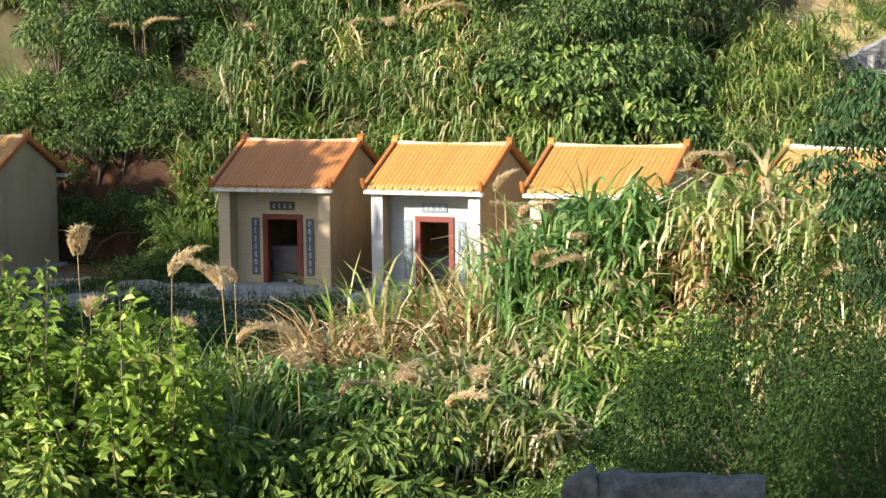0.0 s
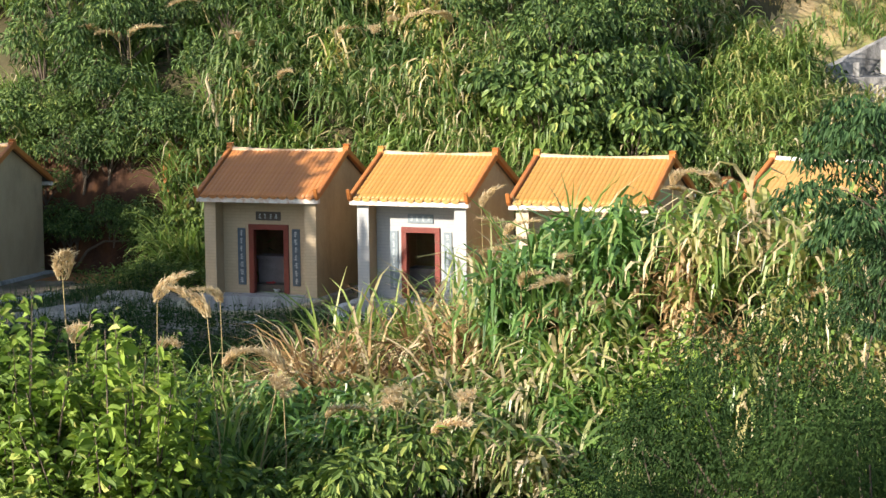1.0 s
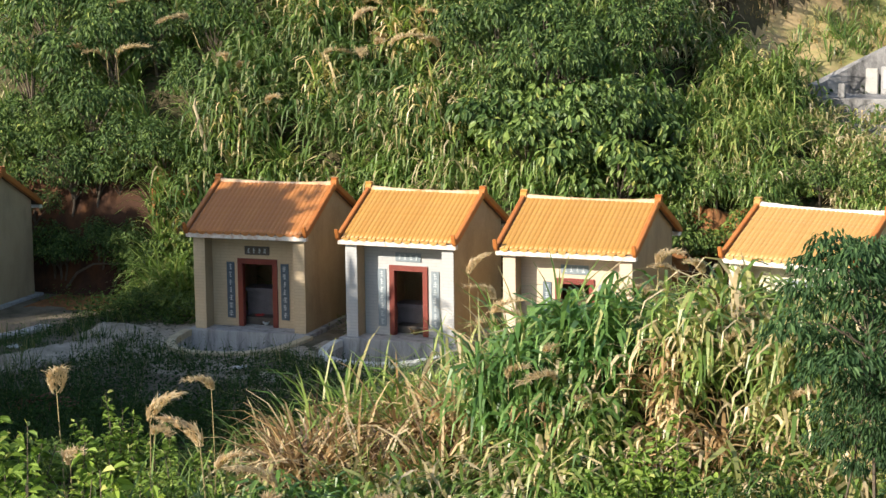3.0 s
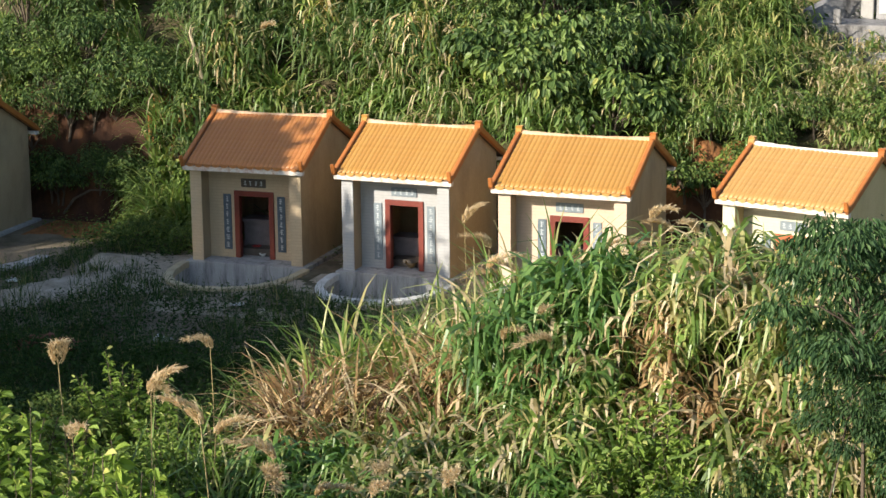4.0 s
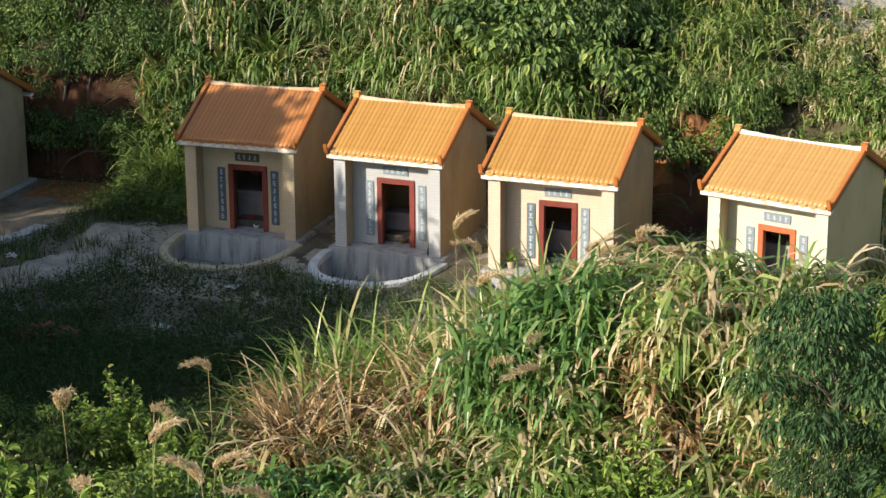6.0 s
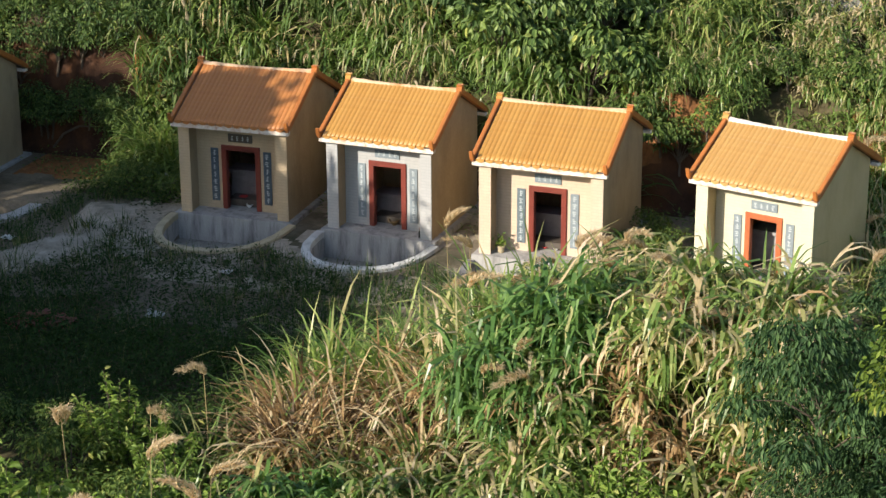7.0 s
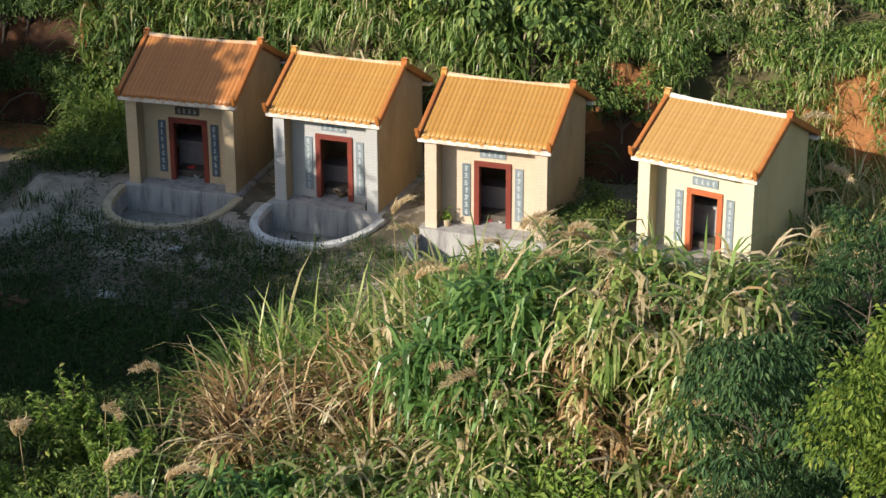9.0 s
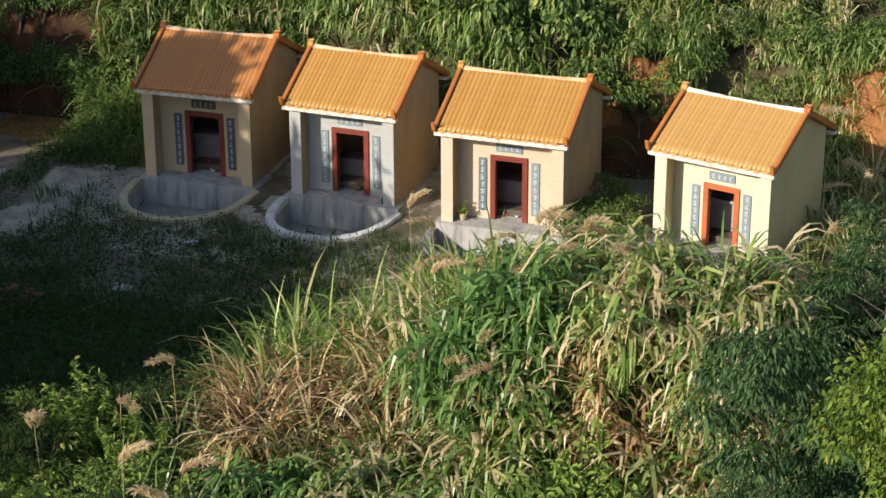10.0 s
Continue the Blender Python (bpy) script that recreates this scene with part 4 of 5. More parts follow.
# growth that hangs over the cut bank
scatter("dark", 11, -6.2, -1.0, 3.5, 4.3, 0.5, 0.8, 150, -0.25)
scatter("dark", 6, -2.9, -0.6, 2.9, 3.5, 0.4, 0.6, 151, -0.2)
scatter("dark", 8, -6.4, -2.4, 3.1, 3.7, 0.45, 0.65, 157, 0.0)
scatter("dark", 7, -4.6, -1.0, 3.2, 3.8, 0.45, 0.65, 156, 0.1)
scatter("fine", 9, -0.6, 8.4, 3.3, 4.0, 0.4, 0.6, 152, -0.2)
scatter("broad", 8, 10.2, 17, 4.8, 5.6, 0.4, 0.65, 153, -0.1)
scatter("fine", 7, 10.0, 12.9, 4.0, 4.6, 0.4, 0.6, 154, -0.1)
scatter("fine", 4, 15.4, 17.2, 3.8, 4.6, 0.4, 0.6, 155, -0.1)
# overgrown bank in front
scatter("fine", 14, 3.4, 9.0, -15.5, -10.8, 0.5, 0.85, 120)
scatter("bright", 10, 3.8, 7.6, -17.2, -14.8, 1.0, 1.3, 121, 0.0, 1.55)
scatter("bright", 6, 3.4, 6.6, -13.4, -11.0, 0.5, 0.75, 131, 0.0, 1.05)
scatter("fine", 9, 1.2, 4.4, -12.4, -9.6, 0.4, 0.6, 138)
for x, y, size in ((3.9, -16.1, 1.0), (4.5, -16.3, 1.05), (5.0, -16.7, 1.1), (5.6, -16.4, 1.05), (5.2, -15.9, 0.95), (6.3, -16.9, 1.1)):
    plant("bright", x, y, size, np.random.default_rng(int(x * 10)), 0.0, 1.35)
scatter("broad", 12, 4.5, 11.0, -18.5, -14.5, 0.6, 0.9, 122)
scatter("blue", 3, 15.5, 16.8, -12.4, -10.6, 0.5, 0.75, 123)
for x, y, size in ((4.1, -10.6, 0.8), (5.0, -10.9, 0.75), (6.1, -12.6, 0.9)):
    plant("bright", x, y, size, np.random.default_rng(int(x * 10)), 0.0, 1.35)
scatter("blue", 5, 14.4, 16.8, -9.6, -6.0, 0.75, 1.0, 132)
rr = np.random.default_rng(9)
plant("near_bright", 17.45, -18.8, 1.4, rr, 0.0, 1.5)
for x, y, size, tall in ((16.3, -13.0, 1.1, 1.1), (16.6, -10.8, 1.05, 1.0), (15.5, -8.2, 0.95, 1.0), (16.3, -6.9, 1.0, 1.0), (15.3, -6.2, 0.6, 1.0), (15.3, -10.2, 0.6, 1.0)):
    plant("tiered", x, y, size, rr, 0.0, tall)
plant("high_tiered", 15.1, -13.4, 1.0, rr, 0.0, 1.22)
plant("high_tiered", 14.3, -13.4, 0.6, rr, 0.0, 1.45)
for kind, x, y, size, tall in (("deep", 13.2, -18.6, 0.85, 1.35), ("deep", 14.3, -17.4, 1.25, 1.5), ("deep", 15.4, -18.8, 1.2, 1.35), ("deep", 16.4, -17.4, 1.25, 1.5), ("deep", 15.2, -20.2, 0.8, 1.2), ("deep", 16.6, -19.6, 1.0, 1.4), ("deep", 14.6, -18.9, 1.0, 1.3), ("deep", 13.6, -17.5, 1.0, 1.3), ("deep", 15.3, -17.2, 1.1, 1.4), ("deep", 16.0, -20.6, 0.9, 1.2), ("deep", 17.3, -18.4, 1.1, 1.4), ("feather", 12.6, -17.3, 0.8, 1.3), ("feather", 13.4, -16.2, 0.75, 1.5), ("feather", 15.6, -16.0, 0.9, 1.6)):
    plant(kind, x, y, size, rr, 0.0, tall)
scatter("blue", 5, 15.7, 17.4, -13.2, -9.4, 0.8, 1.05, 147, 0.0, 1.4)
scatter("fine", 5, 11.0, 14.0, -16.4, -14.6, 0.7, 0.9, 146)
scatter("blue", 2, 15.0, 16.8, -15.0, -13.0, 0.75, 1.0, 136)
scatter("feather", 7, 10.7, 12.7, -19.4, -17.2, 0.6, 0.85, 137, 0.0, 1.2)
scatter("bright", 5, 15.0, 18.0, -12.5, -8.5, 0.9, 1.2, 125)
scatter("fine", 4, 6.8, 9.2, -7.0, -5.6, 0.3, 0.45, 126)
for x, y, size in ((12.0, -11.0, 1.0), (12.4, -11.3, 0.9), (11.6, -11.3, 0.85)):
    plant("bright", x, y, size, np.random.default_rng(int(x * 10)), 0.0, 1.4)
scatter("fine", 9, 8.0, 10.6, -8.8, -5.0, 0.45, 0.7, 133)
scatter("bright", 5, 8.6, 13.0, -11.8, -9.8, 0.35, 0.5, 134)
scatter("fine", 6, 9.5, 13.5, -7.5, -5.0, 0.35, 0.55, 135)
scatter("blue", 4, 14.8, 17.5, -7.5, -3.0, 0.6, 0.85, 128)
scatter("fine", 8, 13.4, 17.0, -2.5, 3.4, 0.35, 0.6, 129)
scatter("fine", 8, -2.5, -0.5, 0.8, 2.9, 0.3, 0.5, 141)
scatter("fine", 10, 8.4, 12.6, 4.0, 5.4, 0.45, 0.7, 142)
scatter("fine", 7, 8.9, 10.4, -1.6, 1.6, 0.4, 0.55, 143)
scatter("broad", 4, 8.3, 10.2, 3.5, 4.0, 0.45, 0.6, 145, 0.1)


def clear_of_basins(x, y):
    """True where low growth stays off the rims."""
    ok = np.ones(len(x), bool)
    for hx, hy, turn, w, depth, wide in BASINS:
        a = radians(turn)
        u = (x - hx) * math.cos(a) + (y - hy) * math.sin(a) - w / 2
        v = -(x - hx) * math.sin(a) + (y - hy) * math.cos(a)
        ok &= (np.abs(u) / (w / 2 + 0.24)) ** 2.4 + (np.abs(v) / (depth + 0.17)) ** 2.4 > 1.0
    return ok


def undergrowth(name, label, n, x0, x1, y0, y1, size, material, seed, high):
    """Low leaves that cover the earth between the larger plants."""
    r = np.random.default_rng(seed)
    x, y = r.uniform(x0, x1, n), r.uniform(y0, y1, n)
    keep = ((y - bank_foot(x) > 1.0) | (y - bank_foot(x) < -0.1)) & clear_of_basins(x, y) & (berm(x, y) < 0.25)
    x, y = x[keep], y[keep]
    n = len(x)
    z = ground_z(x, y) + r.random(n) ** 1.5 * high
    way = unit(np.column_stack([r.normal(size=n), r.normal(size=n) - 0.4, np.abs(r.normal(size=n)) * 0.7]))
    me = leaves(name, np.column_stack([x, y, z]), way, size * r.uniform(0.6, 1.3, n), 0.39, material, r, 0.2)
    return tagged(new(name, me), label, "undergrowth", kind="stuff")


undergrowth("undergrowth", "low broad-leaved undergrowth on the hillside", 16000, -8, 17.5, 3.5, 11, 0.15, LEAF_DEEP_SHADED, 401, 0.35)
undergrowth("undergrowth", "low leafy undergrowth on the front bank", 18000, 1.5, 17.5, -19, -9.2, 0.11, LEAF_MID, 402, 0.5)
undergrowth("undergrowth", "thick low undergrowth at the front bank's end", 14000, 11.2, 17.5, -14.5, -9.6, 0.12, LEAF_BRIGHT, 405, 0.55)
undergrowth("weeds", "ferny weeds at the foot of the dark bank", 5000, -2.6, -0.2, 0.6, 3.4, 0.11, LEAF_MID, 406, 0.45)
undergrowth("weeds", "low weeds on the shaded lawn", 18000, -5, 8, -9.6, -1.6, 0.085, LEAF_DEEP_SHADED, 403, 0.24)
undergrowth("weeds", "low dark weeds on the bare ground by the houses", 1600, -4.6, -0.3, -1.6, 1.2, 0.09, LEAF_DEEP_SHADED, 407, 0.3)
undergrowth("weeds", "scattered dark weeds across the lawn", 6000, -1.5, 6.0, -6.6, -2.6, 0.09, LEAF_DEEP_SHADED, 409, 0.28)
# dark leaves added to deepen the shade on the lawn's front
undergrowth("weeds", "thick weeds over the front of the lawn, coloured dark as tree shade", 15000, -2.0, 6.0, -10.2, -5.6, 0.1, LEAF_DEEP_SHADED, 408, 0.38)
undergrowth("weeds", "low weeds behind and between the houses", 5000, -4.5, 10.5, 0.5, 3.4, 0.08, LEAF_MID, 404, 0.25)

# unseen tall trees added beside the view, which shade lawn, nearest house, hillside and front growth
rt = np.random.default_rng(130)
for x, y, s, tall in ((-8.9, -12.1, 2.7, 2.2), (-9.4, -14.0, 2.7, 2.2), (-4.6, -12.0, 2.2, 1.8), (-1.6, -12.2, 2.0, 1.3), (-0.2, -11.6, 1.5, 1.3), (-2.2, -10.4, 1.5, 1.3), (-5.0, -9.2, 2.0, 1.3), (-2.8, -9.4, 1.6, 1.2), (8.4, -27.4, 1.7, 2.6), (10.0, -28.2, 1.9, 3.0), (-10.2, -11.6, 1.7, 2.1), (-15.0, -10.4, 2.25, 2.4), (-0.6, -17.6, 1.7, 1.5)):
    plant("shade", x, y, s, rt, 0.0, tall)

# reed grass
r0 = np.random.default_rng(7)


def spots_in(n, x0, x1, y0, y1, s0, s1):
    return np.column_stack([r0.uniform(x0, x1, n), r0.uniform(y0, y1, n), r0.uniform(s0, s1, n)])


def apart(spots, x, y, r):
    """The spots that leave a round clearing free."""
    return spots[np.hypot(spots[:, 0] - x, spots[:, 1] - y) > r]


canes("reed_grass", "tall green reeds with hanging leaves on the hillside", spots_in(66, -1.6, 4.4, 3.6, 9.5, 0.75, 1.15), 11, 1.5, 1.0, 0.055, BLADE_REED, 201, 10)
canes("reed_grass", "yellowed reeds with hanging leaves on the hillside", spots_in(20, -1.2, 4.2, 3.7, 9.5, 0.75, 1.15), 11, 1.5, 1.0, 0.055, BLADE_MIXED, 211, 10)
tussocks("reed_grass", "reed grass that hangs over the cut bank", spots_in(84, -1.2, 8.4, 3.2, 4.3, 0.6, 0.95), 46, 1, 1.5, 0.06, BLADE_GREEN, 214, 0.5, 2.0, 0.25, face=-1.6)
canes("reed_grass", "green hanging reeds by the straw slope", spots_in(56, 8.5, 10.4, 5.2, 9.6, 0.7, 1.05), 8, 1.4, 0.9, 0.045, BLADE_REED, 202, 10)
canes("reed_grass", "low mixed reeds below the hillside tomb", spots_in(60, 10.4, 13.4, 5.0, 9.0, 0.45, 0.75), 9, 1.2, 0.8, 0.04, BLADE_MIXED, 230, 9)
canes("reed_grass", "dark reeds beside the tip of the straw slope", spots_in(36, 6.6, 8.7, 8.6, 11.0, 0.6, 1.0), 9, 1.1, 0.9, 0.045, BLADE_MIXED, 231, 9)
canes("dry_grass", "dry tan reeds hanging beside the boulder", spots_in(16, 8.6, 10.2, 4.4, 6.0, 0.6, 0.9), 8, 1.0, 0.8, 0.04, BLADE_MIXED, 232, 9)
tussocks("reed_grass", "green reed grass between the hillside trees", spots_in(60, -8, -1.5, 3.8, 9.0, 0.6, 1.0), 56, 1, 1.4, 0.045, BLADE_GREEN, 203, 0.3, 1.3, 0.25, face=-1.6)
tussocks("reed_grass", "hanging reed grass beside the house wall", spots_in(26, -2.4, -0.2, 2.3, 3.8, 0.7, 1.05), 60, 1, 1.6, 0.045, BLADE_GREEN, 212, 0.4, 1.4, face=-1.6)
tussocks("reed_grass", "mixed green and dry reed grass beside the clay bank", spots_in(40, 13.0, 17.0, -2.5, 3.6, 0.6, 1.0), 40, 1, 1.35, 0.038, BLADE_MIXED, 204, 0.2, 1.0, 0.25)
canes("reed_grass", "dark glossy green reeds with hanging leaves on the front bank", spots_in(18, 9.0, 11.0, -10.4, -6.6, 0.65, 1.2), 14, 1.1, 1.05, 0.07, BLADE_GLOSS, 205)
canes("reed_grass", "green reeds with hanging leaves on the front bank", apart(spots_in(18, 10.4, 14.8, -10.8, -5.0, 0.55, 1.25), 12.1, -11.6, 1.15), 12, 1.15, 1.0, 0.064, BLADE_GREEN, 218)
canes("reed_grass", "yellowing reeds with hanging leaves on the front bank", apart(spots_in(32, 10.2, 15.0, -11.0, -4.8, 0.6, 1.24), 12.1, -11.6, 1.15), 13, 1.15, 1.0, 0.064, BLADE_MIXED, 206)
canes("dry_grass", "withered hanging skirts of dry reeds on the front bank", apart(spots_in(26, 9.6, 14.2, -11.2, -6.2, 0.7, 1.1), 12.1, -11.6, 1.15), 7, 1.1, 0.8, 0.05, BLADE_DRY, 217)
tussocks("reed_grass", "long stray blades over the front bank", spots_in(26, 8.8, 14.0, -10.6, -5.0, 0.8, 1.2), 16, 1, 1.8, 0.05, BLADE_GREEN, 219, 0.25, 1.2, 0.3)
canes("reed_grass", "green reeds before the houses", spots_in(40, 8.4, 13.4, -6.4, -3.2, 0.55, 0.85), 12, 1.1, 0.75, 0.045, BLADE_GREEN, 213, 9)
tussocks("reed_grass", "loose upright green grass at the lawn's edge", spots_in(52, 5.6, 9.0, -8.0, -5.4, 0.6, 1.0), 18, 1, 1.5, 0.058, BLADE_GREEN, 207, 0.4, 1.2, 0.35)
tussocks("reed_grass", "tall arching green blades above the withered tuft", spots_in(26, 6.0, 9.6, -8.1, -6.6, 0.7, 1.0), 12, 1, 2.4, 0.062, BLADE_GREEN, 228, 0.24, 1.1, 0.35)
tussocks("reed_grass", "tall mixed blades on the bank's shoulder", spots_in(22, 7.4, 10.0, -9.2, -6.6, 0.75, 1.05), 14, 1, 2.2, 0.062, BLADE_MIXED, 229, 0.3, 1.2, 0.35)
tussocks("reed_grass", "tall green grass among the front bushes", spots_in(9, 5.6, 7.4, -14.4, -13.0, 0.7, 1.0), 22, 1, 2.3, 0.04, BLADE_GREEN, 234, 0.2, 1.0, 0.2)
tussocks("dry_grass", "dark matted heart of a withered reed tuft", spots_in(16, 6.6, 8.1, -10.0, -8.5, 0.7, 1.1), 90, 1, 1.2, 0.05, THATCH, 220, 0.9, 1.3, 0.3)
tussocks("dry_grass", "withered brown reed grass in a spread-out tuft", spots_in(26, 6.0, 8.7, -10.2, -7.9, 0.75, 1.2), 58, 1, 1.75, 0.042, BLADE_DRY, 208, 0.65, 1.6, 0.22)
tussocks("reed_grass", "mixed reed grass round the withered tuft", spots_in(30, 5.2, 9.0, -10.9, -7.4, 0.65, 1.0), 40, 1, 1.6, 0.045, BLADE_MIXED, 215, 0.6, 1.4, 0.35)
canes("reed_grass", "mixed green and dry reeds below the front bank", apart(spots_in(34, 7.6, 13.2, -13.0, -10.4, 0.7, 1.05), 12.1, -11.6, 1.15), 13, 1.1, 0.85, 0.058, BLADE_MIXED, 209)
canes("reed_grass", "green reeds that hang over the clay bank", spots_in(36, 8.6, 15.6, 3.8, 5.0, 0.6, 0.95), 9, 0.8, 0.75, 0.04, BLADE_GREEN, 223, 9)
canes("dry_grass", "dry stalks at the foot of the clay bank", spots_in(16, 12.6, 15.6, 1.6, 3.6, 0.5, 0.9), 9, 0.9, 0.6, 0.035, BLADE_DRY, 224, 8)
canes("reed_grass", "pale yellowed reeds that hang on the hillside", spots_in(12, 0.6, 4.6, 3.5, 6.5, 0.8, 1.15), 8, 1.1, 0.95, 0.045, BLADE_MIXED, 225)
canes("reed_grass", "green reeds between the hillside trees", spots_in(12, 3.8, 8.4, 4.2, 8.0, 0.7, 1.1), 10, 1.3, 0.9, 0.045, BLADE_GREEN, 226, 9)
canes("reed_grass", "green reeds below the front bank", apart(spots_in(22, 7.0, 12.6, -13.2, -10.6, 0.7, 1.0), 12.1, -11.6, 1.15), 13, 1.1, 0.85, 0.06, BLADE_GLOSS, 221)
band = spots_in(240, 7.6, 13.5, 0.2, 3.4, 0.5, 1.1)
band[:, 1] += 11.6 + 1.3 * (band[:, 0] - 8.2)
tussocks("dry_grass", "dark withered brush that hangs beside the straw slope", band, 44, 1, 1.25, 0.045, THATCH, 222, 0.5, 1.9, 0.35, face=-1.3)
tussocks("reed_grass", "small green tufts on the straw slope", spots_in(120, 9.4, 13.8, 10.6, 17.0, 0.5, 1.2), 26, 1, 0.5, 0.03, BLADE_GREEN, 227, 0.5, 1.2, 0.2)
tussocks("reed_grass", "low green grass before the third basin", spots_in(40, 6.9, 9.4, -3.9, -2.7, 0.5, 0.9), 22, 1, 0.85, 0.03, BLADE_GREEN, 233, 0.4, 1.0, 0.2)
tussocks("reed_grass", "mixed grass hanging over the clay bank", spots_in(30, 12.4, 16.0, 3.6, 4.9, 0.6, 1.0), 30, 1, 1.2, 0.035, BLADE_MIXED, 235, 0.5, 2.0, 0.25, face=-1.5)
tussocks("reed_grass", "loose tall grass before the clay bank", spots_in(26, 12.8, 15.8, 2.0, 3.6, 0.6, 1.0), 20, 1, 1.5, 0.035, BLADE_MIXED, 236, 0.25, 0.9, 0.25)
tussocks("straw", "short dry grass on the straw-coloured slope", spots_in(1000, 8.4, 18, 10.5, 22, 0.5, 1.2), 8, 1, 0.24, 0.022, BLADE_STRAW, 216, 0.6, 0.7, 0.15, segs=3)
lawn = spots_in(5400, -4.8, 8.5, -9.8, 0.9, 0.4, 1.35)
lawn = lawn[wave(lawn[:, 0], lawn[:, 1], 0.9, 3.0) + 0.5 * wave(lawn[:, 0], lawn[:, 1], 2.6, 8.0) < 0.4]
lawn = lawn[clear_of_basins(lawn[:, 0], lawn[:, 1]) & ((lawn[:, 1] < -1.4) | (lawn[:, 0] < -0.5))]
lawn = lawn[berm(lawn[:, 0], lawn[:, 1]) < 0.3 + 0.9 * (wave(lawn[:, 0], lawn[:, 1], 3.3, 4.0) > 0.0)]
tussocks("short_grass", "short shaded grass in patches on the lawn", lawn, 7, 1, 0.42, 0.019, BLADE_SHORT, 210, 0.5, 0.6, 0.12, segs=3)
canes("reed_grass", "pale green reeds above the hillside trees", spots_in(44, -11.5, -7.4, 8.4, 12.5, 0.8, 1.25), 9, 1.3, 0.95, 0.05, BLADE_GREEN, 237, 9)


# reed plumes
def make_plume(seed, tall):
    """A reed's flower: a thin stalk of that height, and a full head that nods to one side."""
    r = np.random.default_rng(seed)
    p = thing("reed_plume", pose(0, 0, -60), "tan feathery reed plume on a thin stalk", "reed plume", "reed plumes")
    nod = r.uniform(0.3, 0.62)
    full = 1.0 if tall < 1.6 else 1.3
    head = lambda f: np.stack([nod * f ** 1.6 + 0.05 * f, 0.0 * f, tall + 0.4 * full * f - 0.55 * nod * f * f], 1)
    mid = head(np.array([0.0, 0.5, 1.0]))
    part("stalk", tube(bmesh.new(), [(0, 0, -0.2), (-0.03, 0, tall * 0.5)] + [tuple(v) for v in mid], [0.009, 0.008, 0.006, 0.004, 0.002], 4), STALK, p)
    n = 310
    f = r.random(n)
    thick = 0.08 * full * np.sin(math.pi * np.clip(f * 0.85 + 0.1, 0, 1)) ** 0.7
    b = r.uniform(0, 2 * math.pi, n)
    base = head(f) + np.stack([np.cos(b) * thick * 0.7, np.sin(b) * thick, 0 * f], 1)
    me = blades("plume_head", base, r.normal(size=n) * 0.8, r.uniform(0.06, 0.14, n), 0.35 + f * 0.9 + r.normal(size=n) * 0.25, np.full(n, 0.02), PLUME, r, 2, 1.2)
    part("plume_head", me, PLUME, p)
    return p


HEIGHTS = (1.15, 1.25, 1.35, 1.45, 1.9, 2.2, 2.6)
PLUMES = [make_plume(300 + i, h) for i, h in enumerate(HEIGHTS)]
rp = np.random.default_rng(9)
STANDING = set()


def set_plume(which, x, y, s, lean_x, lean_y, turn):
    m = pose(x, y, float(ground_z(x, y)), lean_x, lean_y, turn) @ Matrix.Diagonal((s, s, s, 1))
    src = PLUMES[which]
    if which not in STANDING:
        STANDING.add(which)
        src.matrix_basis = m
    else:
        copy_thing(src, m @ Matrix.Diagonal((1 / src.scale.x, 1 / src.scale.y, 1 / src.scale.z, 1)))


def plumes(n, x0, x1, y0, y1, s0, s1):
    for i in range(n):
        set_plume(i % 4, rp.uniform(x0, x1), rp.uniform(y0, y1), rp.uniform(s0, s1), rp.uniform(-12, 12), rp.uniform(-8, 16), rp.uniform(-140, 60))


# single plumes that stand out of the front growth: x, y, height of the tip
for x, y, top in ((5.35, -14.2, 2.6), (6.55, -14.4, 2.4), (7.85, -15.4, 2.4), (8.0, -14.1, 1.6), (6.6, -12.9, 1.4), (9.65, -9.9, 2.1), (5.5, -10.5, 1.8), (8.6, -7.7, 2.5), (10.9, -6.7, 3.2), (11.2, -6.5, 3.0), (10.6, -6.6, 2.7), (8.75, -6.6, 2.2), (8.45, -6.4, 2.1), (8.95, -6.3, 2.1), (7.75, -5.6, 2.7), (8.0, -5.5, 2.3), (11.8, -7.8, 3.3), (4.7, -10.8, 1.2), (13.6, 0.95, 2.7), (13.0, -6.2, 2.6), (6.0, -15.2, 2.0), (9.2, -9.4, 2.0), (10.1, -9.3, 2.3), (12.4, -8.6, 2.7)):
    rise = top - float(ground_z(x, y))
    pick = min(range(len(HEIGHTS)), key=lambda i: abs(HEIGHTS[i] + 0.33 - rise))
    set_plume(pick, x, y, rise / (HEIGHTS[pick] + 0.33), rp.uniform(-3, 3), rp.uniform(-3, 3), rp.uniform(-150, 10))
plumes(22, -1.4, 4.2, 4.0, 8.2, 0.8, 1.3)
plumes(16, -1.8, 4.6, 8.2, 10.6, 1.1, 1.5)
plumes(9, -6, -1.6, 4.4, 8.5, 0.95, 1.35)
plumes(7, -11.0, -7.6, 8.6, 11.5, 1.0, 1.3)
plumes(6, 9.0, 10.4, -4.6, -2.4, 0.9, 1.15)
plumes(10, 9.4, 14.2, -11.0, -5.6, 0.8, 1.05)
plumes(6, 6.5, 10.5, -15.0, -11.5, 1.0, 1.35)
plumes(7, 12.8, 15.0, -4.5, 2.0, 0.9, 1.15)


